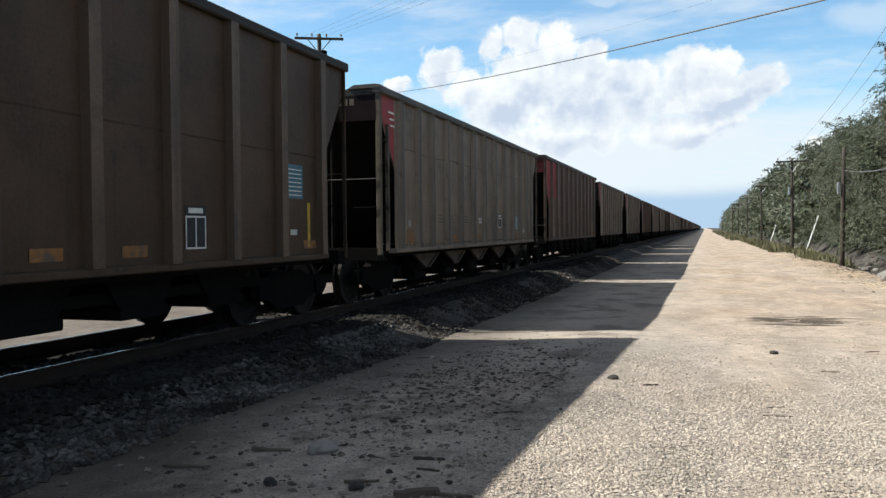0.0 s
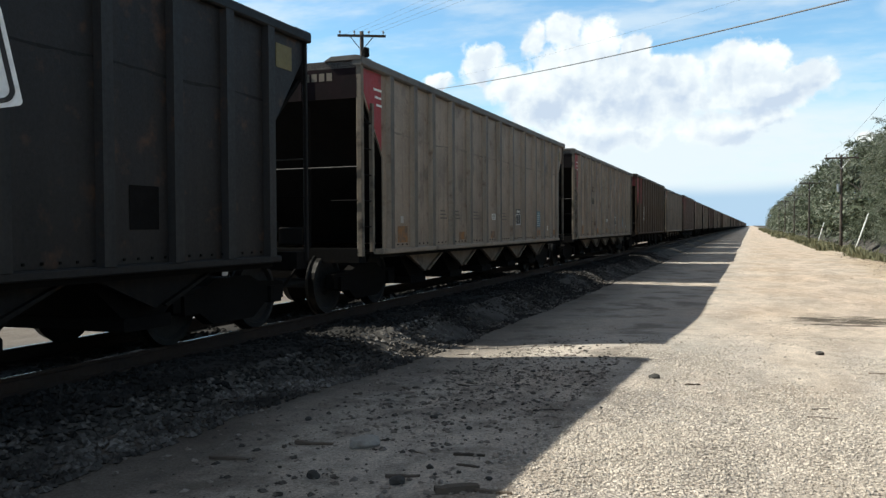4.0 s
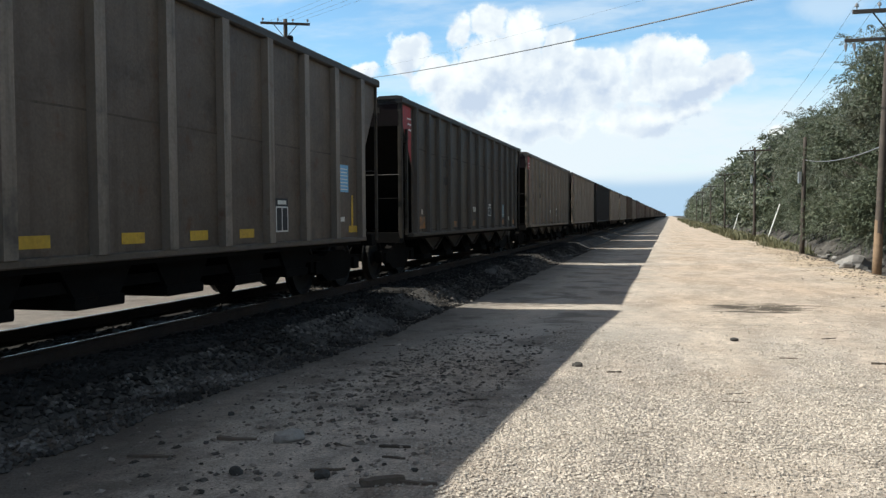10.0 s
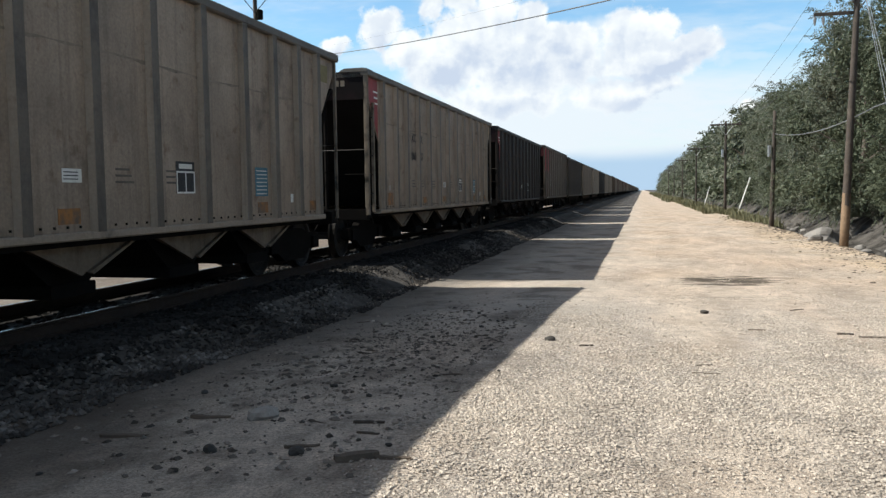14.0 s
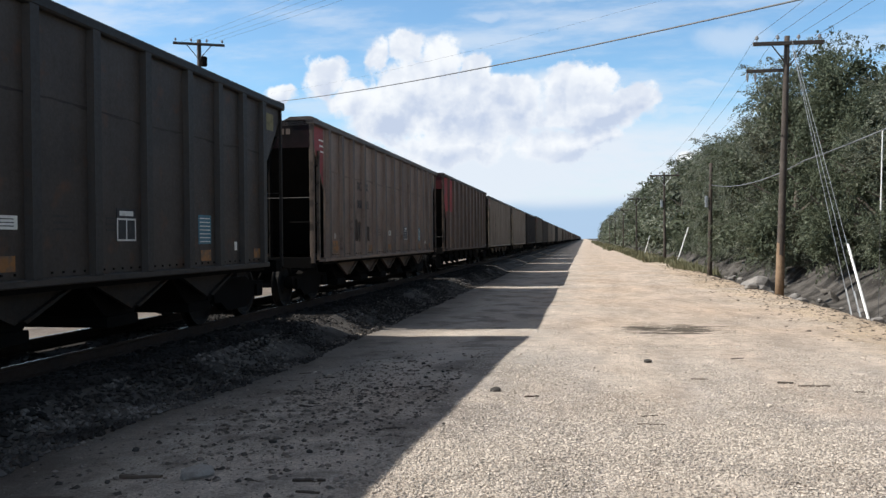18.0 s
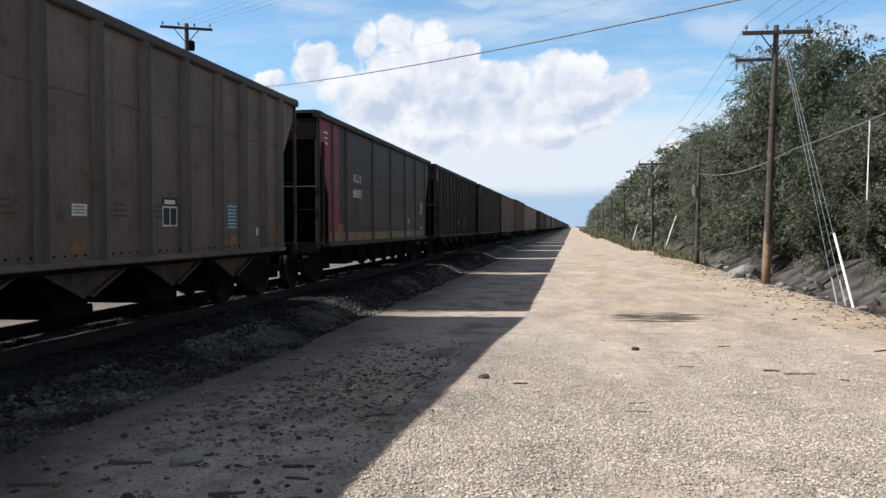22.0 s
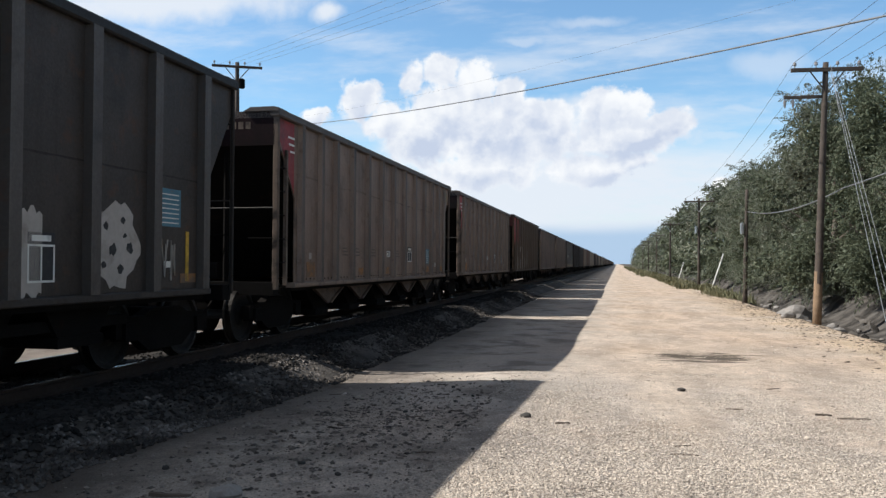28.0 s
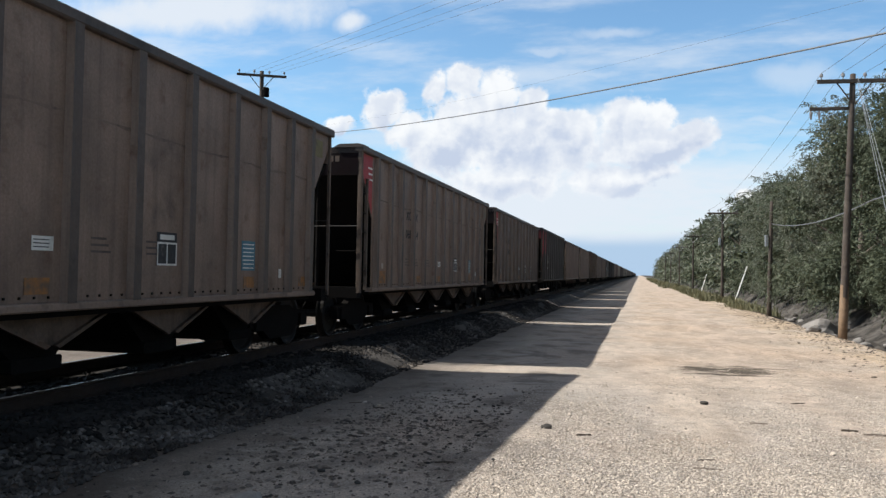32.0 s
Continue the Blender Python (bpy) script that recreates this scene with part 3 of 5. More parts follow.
def ground_z(x, y):
    z = 0.5 - 0.32 * smoothstep(4, 19.5, y) - 0.03 * smoothstep(20, 40, y)
    z -= 0.13 * smoothstep(-1.4, -4.4, x) * (1 - smoothstep(11, 17, y))      # falls to a shallow ditch at the foot of the ballast
    w = smoothstep(-8.7, -9.7, x)
    z = z * (1 - w) + 0.10 * w
    bank = smoothstep(6.2, 7.0, x) * (1 - smoothstep(7.3, 9.2, x))
    z += -0.35 * bank + 0.9 * smoothstep(7.5, 10.2, x) * (1 - 0.6 * smoothstep(13, 60, x))
    if -20 < x < 16 and -20 < y < 90:
        z += 0.030 * (noise.noise((x * 0.45, y * 0.3, 1.7))) + 0.012 * noise.noise((x * 2.1, y * 2.1, 5.0))
        if x > 6.0:
            z += 0.20 * noise.noise((x * 0.9, y * 0.7, 9.0)) * smoothstep(6.0, 7.2, x)
    return z


def build_ground():
    xs = [-2600, -1500, -800, -400, -200, -110, -60, -40, -28, -20, -16, -13, -11.5, -10.4, -9.6]
    xs += [round(-9 + 0.3 * i, 3) for i in range(74)] + [13.6, 14.6, 16, 18, 21, 26, 34, 50, 80, 150, 300, 700, 1500, 2600]
    ys = [-2600, -1200, -600, -300, -160, -90, -50, -30, -18, -10, -6, -3, -1]
    ys += [round(0.3 * i, 3) for i in range(100)] + [30 + 0.8 * i for i in range(40)] + [62 + 3 * i for i in range(20)]
    ys += [125, 135, 150, 170, 200, 240, 300, 380, 500, 700, 1000, 1500, 2200, 3200]
    v = [(x, y, ground_z(x, y)) for y in ys for x in xs]
    w = len(xs)
    f = [(j * w + i, j * w + i + 1, (j + 1) * w + i + 1, (j + 1) * w + i) for j in range(len(ys) - 1) for i in range(w - 1)]
    ob = new("ground", mesh_of("ground", v, f, M_GROUND, smooth=True))
    tagged(ob, "tan dirt and gravel road beside the railway, reaching the horizon", "ground", kind="structure")


build_ground()


# ================= railway track =================
def rail_shape(y0, y1):
    prof = [(-0.07, 0), (0.07, 0), (0.07, 0.012), (0.014, 0.03), (0.014, 0.125), (0.036, 0.138), (0.036, 0.165), (0.026, 0.172), (0.007, 0.1735), (-0.013, 0.1735), (-0.026, 0.172), (-0.036, 0.165), (-0.036, 0.138), (-0.014, 0.125), (-0.014, 0.03), (-0.07, 0.012)]
    s = Shape()
    s.prism(prof, y0, y1, axis=1)
    for i, f in enumerate(s.f):
        if len(f) == 4 and all(s.v[k][2] > 0.173 for k in f):
            s.m[i] = 1
    return s


def stone_mesh(rnd, n, place, size, name, mats, flat=0.6, sunk=False):
    """n rough stones, each a bent octahedron or block, joined."""
    v, f = [], []
    for _ in range(n):
        x, y, z = place(rnd)
        r = size(rnd)
        base = len(v)
        a = rnd.uniform(0, 6.28)
        ca, sa = math.cos(a), math.sin(a)
        for px, py, pz in ((1, 0, 0), (0, 1, 0), (-1, 0, 0), (0, -1, 0), (0.3, 0.3, 0.9), (-0.35, -0.2, 0.8), (0, 0, -0.8)):
            q = rnd.uniform(0.65, 1.2) * r
            ex, ey = px * q * 1.25, py * q
            v.append((x + ex * ca - ey * sa, y + ex * sa + ey * ca, z + pz * q * flat))
        tri = ((0, 1, 4), (1, 2, 5), (1, 5, 4), (2, 3, 5), (3, 0, 4), (3, 4, 5), (1, 0, 6), (2, 1, 6), (3, 2, 6), (0, 3, 6))
        f += [tuple(base + i for i in t) for t in (tri[:6] if sunk else tri)]
    return mesh_of(name, v, f, mats)


def build_track():
    track = new("railway_track")
    track.location = (TRACK_X, 0, RAIL_Z)
    tagged(track, "single railway track with polished steel rails on dark wooden ties", "railway track", kind="structure")
    # bed of ballast with sloping shoulders
    sec = [(-2.9, -0.95), (-2.2, -0.66), (-1.5, -0.20), (-0.5, -0.17), (0.5, -0.17), (1.45, -0.18), (1.88, -0.20), (2.5, -0.48), (3.0, -0.80)]
    ys = [-900, -300, -100, -40, -20, -10] + [-4 + 0.5 * i for i in range(120)] + [60 + 4 * i for i in range(16)] + [140, 180, 250, 400, 700, 1200, 2200]
    v, f = [], []
    fine = []
    for a, b_ in zip(sec[:-1], sec[1:]):
        fine += [(a[0] + (b_[0] - a[0]) * k / 4, a[1] + (b_[1] - a[1]) * k / 4) for k in range(4)]
    fine.append(sec[-1])
    for y in ys:
        for x, z in fine:
            n = noise.noise((x * 1.3, y * 0.8, 3.3)) * 0.05 + noise.noise((x * 4, y * 4, 8.1)) * 0.03
            v.append((x + (noise.noise((y * 0.4, 2.0, x)) * 0.18 if abs(x) > 1.7 else 0), y, z + (n if abs(x) > 0.9 else n * 0.4)))
    w = len(fine)
    f = [(j * w + i, j * w + i + 1, (j + 1) * w + i + 1, (j + 1) * w + i) for j in range(len(ys) - 1) for i in range(w - 1)]
    part("ballast_bed", mesh_of("ballast_bed", v, f, [M_BALLAST, M_BEDFOOT], [1 if fine[i][0] > 1.85 else 0 for j in range(len(ys) - 1) for i in range(w - 1)], smooth=True), None, track, "dark coal-dusted crushed stone")
    for sx in (-0.755, 0.755):
        part("rail", rail_shape(-900, 2000).mesh("rail", [M_RAIL, M_RAILTOP]), None, track, "rusty steel rail with a polished top", at=(sx, 0, -0.172))
    tie = Shape().box(-1.3, 1.3, -0.115, 0.115, -0.36, -0.172, 0.012).mesh("tie", M_TIE)
    rnd = random.Random(3)
    for i in range(130):
        o = part("tie", tie, None, track, at=(rnd.uniform(-0.03, 0.03), -6 + 0.5 * i, 0))
        o.rotation_euler = (0, 0, rnd.uniform(-0.012, 0.012))
    s = Shape()
    for i in range(560):
        y = 59 + 0.5 * i
        s.box(-1.3, 1.3, y - 0.115, y + 0.115, -0.36, -0.172)
    far = part("far_ties", s, M_TIE, track)
    far["kind"] = "stuff"

    def spot(r):
        y = 3 + 45 * r.random() ** 1.6
        t = r.random()
        x = 0.85 + 1.25 * t if r.random() < 0.75 else r.uniform(-0.6, 0.6)
        ax = abs(x)
        z = -0.18 if ax < 1.45 else -0.19 if ax < 1.88 else -0.20 - 0.45 * (ax - 1.88)
        return x, y, max(z + 0.015, ground_z(TRACK_X + x, y) - RAIL_Z + 0.01)
    st = new("loose_ballast", stone_mesh(random.Random(4), 9500, spot, lambda r: r.uniform(0.018, 0.05), "loose_ballast", M_BALLAST, 0.8))
    st.location = (TRACK_X, 0, RAIL_Z)
    tagged(st, "coal-dusted broken ballast stones between and beside the rails", "ballast", kind="stuff")

    def shoulder(r):
        y = 3 + 45 * r.random() ** 1.6
        x = 1.88 + 1.0 * r.random() + 0.1 * noise.noise((y * 0.7, 1.0, 0))
        return x, y, max(-0.20 - 0.45 * (x - 1.88) - 0.19 * max(x - 2.5, 0) + 0.02, ground_z(TRACK_X + x, y) - RAIL_Z + 0.01)
    st = new("shoulder_ballast", stone_mesh(random.Random(5), 9500, shoulder, lambda r: r.uniform(0.014, 0.044), "shoulder_ballast", M_SHOULDER, 0.8))
    st.location = (TRACK_X, 0, RAIL_Z)
    tagged(st, "grey crushed stones at the foot of the ballast", "ballast", kind="stuff")


build_track()

# ================= hopper cars =================
HALF = 7.27          # half of a body's length at the top
PITCH = 16.18        # coupled length
TOP, SILL = 3.92, 0.96
SIDE = 1.47          # outer face of the side sheet; ribs stand proud of it
YM = lambda d: HALF + d      # from metres behind the front corner (negative) to car space


def text_mesh(name, text, height, mat):
    cu = bpy.data.curves.new(name, "FONT")
    cu.body, cu.size, cu.align_x, cu.extrude = text, height * 1.38, "CENTER", 0.002
    ob = bpy.data.objects.new(name, cu)
    scene.collection.objects.link(ob)
    me = bpy.data.meshes.new_from_object(ob.evaluated_get(bpy.context.evaluated_depsgraph_get()))
    bpy.data.objects.remove(ob)
    bpy.data.curves.remove(cu)
    me.name = name
    me.materials.clear()
    me.materials.append(mat)
    for q in me.vertices:           # stand it on the near side wall, reading along +y
        a, b_, c = q.co
        q.co = (c, a, b_)
    return me


def side_sheet(sx, cut, lip):
    """Side wall with its lower corners cut away towards both ends."""
    e = HALF - 0.90
    poly = [(-e, SILL), (e, SILL), (e, cut), (HALF, TOP - lip), (HALF, TOP - 0.05), (-HALF, TOP - 0.05), (-HALF, TOP - lip), (-e, cut)]
    return Shape().prism(poly, sx * (SIDE - 0.02), sx * SIDE)


def truck(car, y):
    tr = new("truck")
    tr.parent, tr.location = car, (0, y, 0)
    for sx in (-1, 1):
        x0, x1 = sx * 0.93, sx * 1.08
        s = Shape()
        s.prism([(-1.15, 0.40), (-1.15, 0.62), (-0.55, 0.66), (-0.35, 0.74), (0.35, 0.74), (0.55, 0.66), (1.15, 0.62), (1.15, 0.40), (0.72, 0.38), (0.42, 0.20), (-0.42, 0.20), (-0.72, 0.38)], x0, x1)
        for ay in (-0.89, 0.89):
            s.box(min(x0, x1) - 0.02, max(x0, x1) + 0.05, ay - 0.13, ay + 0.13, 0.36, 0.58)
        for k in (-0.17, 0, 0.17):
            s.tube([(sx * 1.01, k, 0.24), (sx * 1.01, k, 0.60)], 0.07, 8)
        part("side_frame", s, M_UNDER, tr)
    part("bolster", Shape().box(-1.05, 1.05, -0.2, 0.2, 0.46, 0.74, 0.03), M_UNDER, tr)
    for ay in (-0.89, 0.89):
        s = Shape()
        s.tube([(-1.0, 0, 0), (1.0, 0, 0)], 0.08, 10)
        for sx in (-1, 1):
            prof = [(0.69, 0.10), (0.70, 0.40), (0.69, 0.47), (0.70, 0.495), (0.725, 0.49), (0.735, 0.462), (0.83, 0.455), (0.835, 0.40), (0.79, 0.37), (0.775, 0.18), (0.83, 0.13), (0.84, 0.0)]
            n = 28
            v = [(sx * x, r * math.cos(2 * math.pi * i / n), r * math.sin(2 * math.pi * i / n)) for x, r in prof for i in range(n)]
            for j in range(len(prof) - 1):
                s.mi = 1 if j in (3, 4, 5) else 0
                s.add(v[j * n:(j + 2) * n], [(i, (i + 1) % n, n + (i + 1) % n, n + i) for i in range(n)])
        part("wheelset", s.mesh("wheelset", [M_WHEEL, M_TREAD], weld=True), None, tr, at=(0, ay, 0.46))
    return tr


def coupler(car, sgn):
    s = Shape()
    y = HALF - 0.2
    s.box(-0.09, 0.09, sgn * y if sgn > 0 else -(HALF + 0.62), HALF + 0.62 if sgn > 0 else -y, 0.72, 0.90, 0.02)
    s.box(-0.17, 0.12, min(sgn * (HALF + 0.58), sgn * (HALF + 0.90)), max(sgn * (HALF + 0.58), sgn * (HALF + 0.90)), 0.66, 0.96, 0.03)
    part("coupler", s, M_UNDER, car)
    h = Shape()
    h.tube([(0.35, sgn * (HALF - 0.1), 0.72), (0.37, sgn * (HALF + 0.25), 0.52), (0.36, sgn * (HALF + 0.55), 0.36), (0.33, sgn * (HALF + 0.88), 0.42)], 0.022, 6)
    part("air_hose", h, M_UNDER, car)


def end_gear(car, sgn, paint, end_paint):
    """Top end plate, sloping floor plate, posts, ladder, hand rail and step of one end."""
    y = sgn * HALF
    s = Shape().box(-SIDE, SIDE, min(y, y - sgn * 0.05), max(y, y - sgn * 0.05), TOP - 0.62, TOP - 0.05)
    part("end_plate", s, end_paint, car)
    if sgn < 0:      # faded number stencil, too worn to read
        s = Shape()
        for i in range(6):
            s.box(0.30 + 0.13 * i, 0.39 + 0.13 * i, y - 0.003, y, TOP - 0.34, TOP - 0.22)
        part("end_stencil", s, M_PANEL if end_paint is M_ENDDULL else M_POST, car, "worn pale stencil bars")
        for px in (-0.5, 0.5):
            part("end_stiffener", Shape().box(px - 0.03, px + 0.03, y - 0.04, y, TOP - 0.62, TOP - 0.12), M_ENDRED, car)
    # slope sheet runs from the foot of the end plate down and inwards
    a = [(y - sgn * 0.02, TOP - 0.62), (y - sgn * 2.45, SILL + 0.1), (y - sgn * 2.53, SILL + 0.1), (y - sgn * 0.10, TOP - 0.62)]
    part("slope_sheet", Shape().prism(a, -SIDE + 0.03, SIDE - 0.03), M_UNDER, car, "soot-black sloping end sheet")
    for sx in (-1, 1):
        x = sx * (SIDE + 0.02)
        half, deep = (0.045, 0.09) if sgn < 0 else (0.028, 0.05)
        part("corner_post", Shape().box(x - half, x + half, min(y, y - sgn * deep), max(y, y - sgn * deep), 0.90, TOP - 0.06, 0.01), M_POST, car)
        if sgn > 0 or end_paint is M_ENDDULL:
            continue
        yi = y - sgn * 0.45
        part("inner_post", Shape().box(x - 0.03, x + 0.03, yi - 0.035, yi + 0.035, SILL, TOP - 1.0 + 0.35), M_POST, car)
        # grab irons between the posts
        lad = new("ladder")
        lad.parent = car
        for k in range(6):
            z = 0.95 + 0.40 * k
            part("rung", Shape().tube([(x, y - sgn * 0.05, z), (x, yi, z)], 0.012, 6), M_UNDER, lad)
    zr = 1.48 if end_paint is M_ENDDULL else 2.26
    part("handrail", Shape().tube([(-SIDE, y + sgn * 0.02, zr), (0, y + sgn * 0.05, zr - 0.01), (SIDE, y + sgn * 0.02, zr)], 0.011, 6), M_WORN, car, "worn bare steel hand rail")
    for x0, x1, z in ((SIDE - 0.45, SIDE, 1.75),):
        part("grab_iron", Shape().tube([(x0, y + sgn * 0.02, z), (x1, y + sgn * 0.02, z)], 0.013, 6), M_UNDER, car)
    part("end_sill", Shape().box(-SIDE, SIDE, min(y, y - sgn * 0.25), max(y, y - sgn * 0.25), SILL - 0.16, SILL + 0.06), M_UNDER, car)
    for px in (-0.55, 0.55):
        part("slope_strut", Shape().tube([(px, y - sgn * 0.12, SILL), (px, y - sgn * 0.12, TOP - 0.66)], 0.04, 6), M_UNDER, car)
    # brake gear on the platform
    if sgn < 0:
        s = Shape()
        s.tube([(-0.7, y + 0.75, 1.3), (-0.7, y + 1.15, 1.3)], 0.16, 12)
        s.box(-0.35, 0.1, y + 0.7, y + 1.0, 1.05, 1.35, 0.03)
        s.tube([(-0.55, y + 0.35, 1.0), (-0.55, y + 0.35, 1.9)], 0.025, 6)
        part("brake_gear", s, M_UNDER, car)


RIBS_A = [-0.94, -1.80, -2.72, -3.72, -4.87, -6.02, -7.12, -8.21, -9.32, -10.44, -11.52, -12.40, -13.42]
RIBS_B = [-0.92 - 1.23 * i for i in range(11)]
RIBS_C = [-1.0, -2.9, -4.75, -7.0, -9.3, -12.1, -13.3]


def hopper_car(kind):
    """kind a: five steep pockets and thirteen slim ribs; b: eleven broad ribs and a red corner; c: smooth panels in frames."""
    car = new("hopper_car")
    cut, lip = (TOP - 1.45, 0.30) if kind == "a" else (TOP - 1.85, 0.45)
    for sx in (1, -1):
        part("side_sheet", side_sheet(sx, cut, lip), M_BODY, car)
        s = Shape().box(min(sx * 1.40, sx * 1.56), max(sx * 1.40, sx * 1.56), -HALF - 0.03, HALF + 0.03, TOP - 0.13, TOP, 0.02)
        part("top_chord", s, M_CHORD, car)
        s = Shape()
        s.box(min(sx * 1.38, sx * 1.55), max(sx * 1.38, sx * 1.55), -HALF + 0.75, HALF - 0.75, SILL - 0.05, SILL + 0.035, 0.015)
        part("side_sill", s, M_SILL, car)
        # thin black strip that stands for the shadow below the sill lip
        part("sill_web", Shape().box(min(sx * 1.30, sx * 1.46), max(sx * 1.30, sx * 1.46), -HALF + 0.8, HALF - 0.8, SILL - 0.11, SILL - 0.052), M_UNDER, car)
    ribs = {"a": RIBS_A, "b": RIBS_B, "c": RIBS_C}[kind]
    wid, deep = {"a": (0.085, 0.085), "b": (0.10, 0.10), "c": (0.07, 0.035)}[kind]
    # a rib is a hat section: broad foot, narrow crown
    shape = Shape().prism([(-wid, 0), (-wid * 0.85, deep), (wid * 0.85, deep), (wid, 0)], SILL + 0.03, TOP - 0.12, axis=2)
    rot = []
    for (x, y, z) in shape.v:
        rot.append((y, x, z))
    shape.v = rot
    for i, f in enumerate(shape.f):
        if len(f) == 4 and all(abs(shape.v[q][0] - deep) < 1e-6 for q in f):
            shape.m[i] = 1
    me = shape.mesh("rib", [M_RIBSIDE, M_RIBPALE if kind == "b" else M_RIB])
    for sx in (1, -1):
        for d in ribs:
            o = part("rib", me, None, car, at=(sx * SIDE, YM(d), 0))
            if sx < 0:
                o.rotation_euler = (0, 0, math.pi)
    for sgn in (1, -1):
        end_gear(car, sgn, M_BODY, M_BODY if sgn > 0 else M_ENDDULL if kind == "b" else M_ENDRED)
        coupler(car, sgn)
        s = Shape().box(-SIDE, SIDE, min(sgn * HALF, sgn * (HALF - 0.12)), max(sgn * HALF, sgn * (HALF - 0.12)), TOP - 0.16, TOP - 0.045)
        part("end_chord", s, M_CHORD, car)
        # cap plates that stand a little over the corners
        for sx in (1, -1):
            y0, y1 = sorted((sgn * (HALF + 0.04), sgn * (HALF - 0.34)))
            cap = [(sx * 0.92, TOP - 0.05), (sx * 1.05, TOP + 0.018), (sx * 1.46, TOP + 0.022), (sx * 1.55, TOP + 0.004), (sx * 1.55, TOP - 0.05)]
            part("corner_cap", Shape().prism(cap, y0, y1, axis=1), M_CHORD, car)
        truck(car, sgn * 6.17)
    part("centre_sill", Shape().box(-0.2, 0.2, -HALF + 0.1, HALF - 0.1, 0.66, 0.98), M_UNDER, car)
    # red corner of the trailing end, a thin coat of its own
    rc = Shape()
    e = HALF - 0.90
    if kind == "a":
        rc.prism([(-HALF + 0.09, TOP - 0.14), (-HALF + 0.09, TOP - 0.33), (-e - 0.05, cut + 0.08), (-e - 0.05, TOP - 0.14)], SIDE + 0.002, SIDE + 0.005)
    elif kind == "b":
        rc.prism([(-HALF + 0.09, TOP - 0.14), (-HALF + 0.09, TOP - 0.5), (-e - 0.03, cut + 0.08), (-e - 0.03, TOP - 1.48), (YM(-12.05), TOP - 1.48), (YM(-12.05), TOP - 0.14)], SIDE + 0.002, SIDE + 0.005)
        rc.box(SIDE + 0.1, SIDE + 0.104, YM(RIBS_B[-1]) - 0.085, YM(RIBS_B[-1]) + 0.085, TOP - 1.48, TOP - 0.14)
    else:
        rc.prism([(-HALF + 0.09, TOP - 0.14), (-HALF + 0.09, TOP - 0.5), (-e + 0.02, cut + 0.05), (-e + 0.02, SILL + 0.1), (YM(-12.75), SILL + 0.1), (YM(-12.75), TOP - 0.14)], SIDE + 0.002, SIDE + 0.005)
    part("red_corner", rc, M_RED, car, "faded red corner of the trailing end")
    sl = Shape()
    for i, (w0, z0) in () if kind == "b" else enumerate(((0.30, TOP - 0.42), (0.24, TOP - 0.54), (0.2, TOP - 0.66))):
        sl.box(SIDE + 0.006, SIDE + 0.009, YM(-13.98) + 0.05 * i, YM(-13.98) + 0.05 * i + w0, z0, z0 + 0.036)
    if sl.v:
        part("corner_stencil", sl, M_WHITE, car, "small white stencilled lines")
    if kind == "a":
        # pockets: pale inverted triangles at the sides, dark gates between and below
        for d in (-2.80, -4.95, -7.15, -9.32, -11.45):
            y = YM(d)
            for sx in (1, -1):
                s = Shape().prism([(y - 0.88, SILL - 0.11), (y + 0.88, SILL - 0.11), (y + 0.10, 0.56), (y - 0.10, 0.56)], sx * 1.30, sx * 1.33)
                for a, b_ in ((-0.94, -0.10), (0.94, 0.10)):
                    s.prism([(y + a * 0.94, SILL - 0.11), (y + b_, 0.53), (y + b_ * 0.4, 0.56), (y + a * 0.86, SILL - 0.11)], sx * 1.33, sx * 1.38)
                part("chute_sheet", s, M_CHUTE, car, "pale triangular chute plate")
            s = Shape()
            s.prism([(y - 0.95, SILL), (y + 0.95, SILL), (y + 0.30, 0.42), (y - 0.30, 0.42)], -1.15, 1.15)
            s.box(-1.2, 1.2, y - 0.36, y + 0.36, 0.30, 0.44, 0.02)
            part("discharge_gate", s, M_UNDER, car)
    else:
        for i in range(6):
            y = YM(-3.2 - 1.6 * i)
            s = Shape().prism([(y - 0.65, SILL), (y + 0.65, SILL), (y + 0.35, 0.52), (y - 0.35, 0.52)], -1.25, 1.25)
            s.box(-1.28, 1.28, y - 0.4, y + 0.4, 0.42, 0.54, 0.02)
            part("discharge_gate", s, M_UNDER, car)
        if kind == "b":
            part("under_beam", Shape().box(1.12, 1.2, -HALF + 2.2, HALF - 2.2, 0.60, 0.72), M_UNDER, car)
    # heaped coal, just below the rim
    v, f = [], []
    nx, ny = 7, 26
    for j in range(ny):
        for i in range(nx):
            x, y = -1.42 + 2.84 * i / (nx - 1), -HALF + 0.1 + (2 * HALF - 0.2) * j / (ny - 1)
            h = 1 - (x / 1.42) ** 2
            v.append((x, y, TOP - 0.28 + 0.20 * h + 0.06 * noise.noise((x, y, 0))))
    f = [(j * nx + i, j * nx + i + 1, (j + 1) * nx + i + 1, (j + 1) * nx + i) for j in range(ny - 1) for i in range(nx - 1)]
    part("coal_load", mesh_of("coal_load", v, f, M_COAL, smooth=True), None, car, "black heaped coal")
    # common stencils of the near side
    fx = SIDE + 0.004

    def plate(name, d0, d1, z0, z1, mat, label="", x=fx):
        return part(name, Shape().box(x, x + 0.003, YM(d0), YM(d1), z0, z1), mat, car, label)

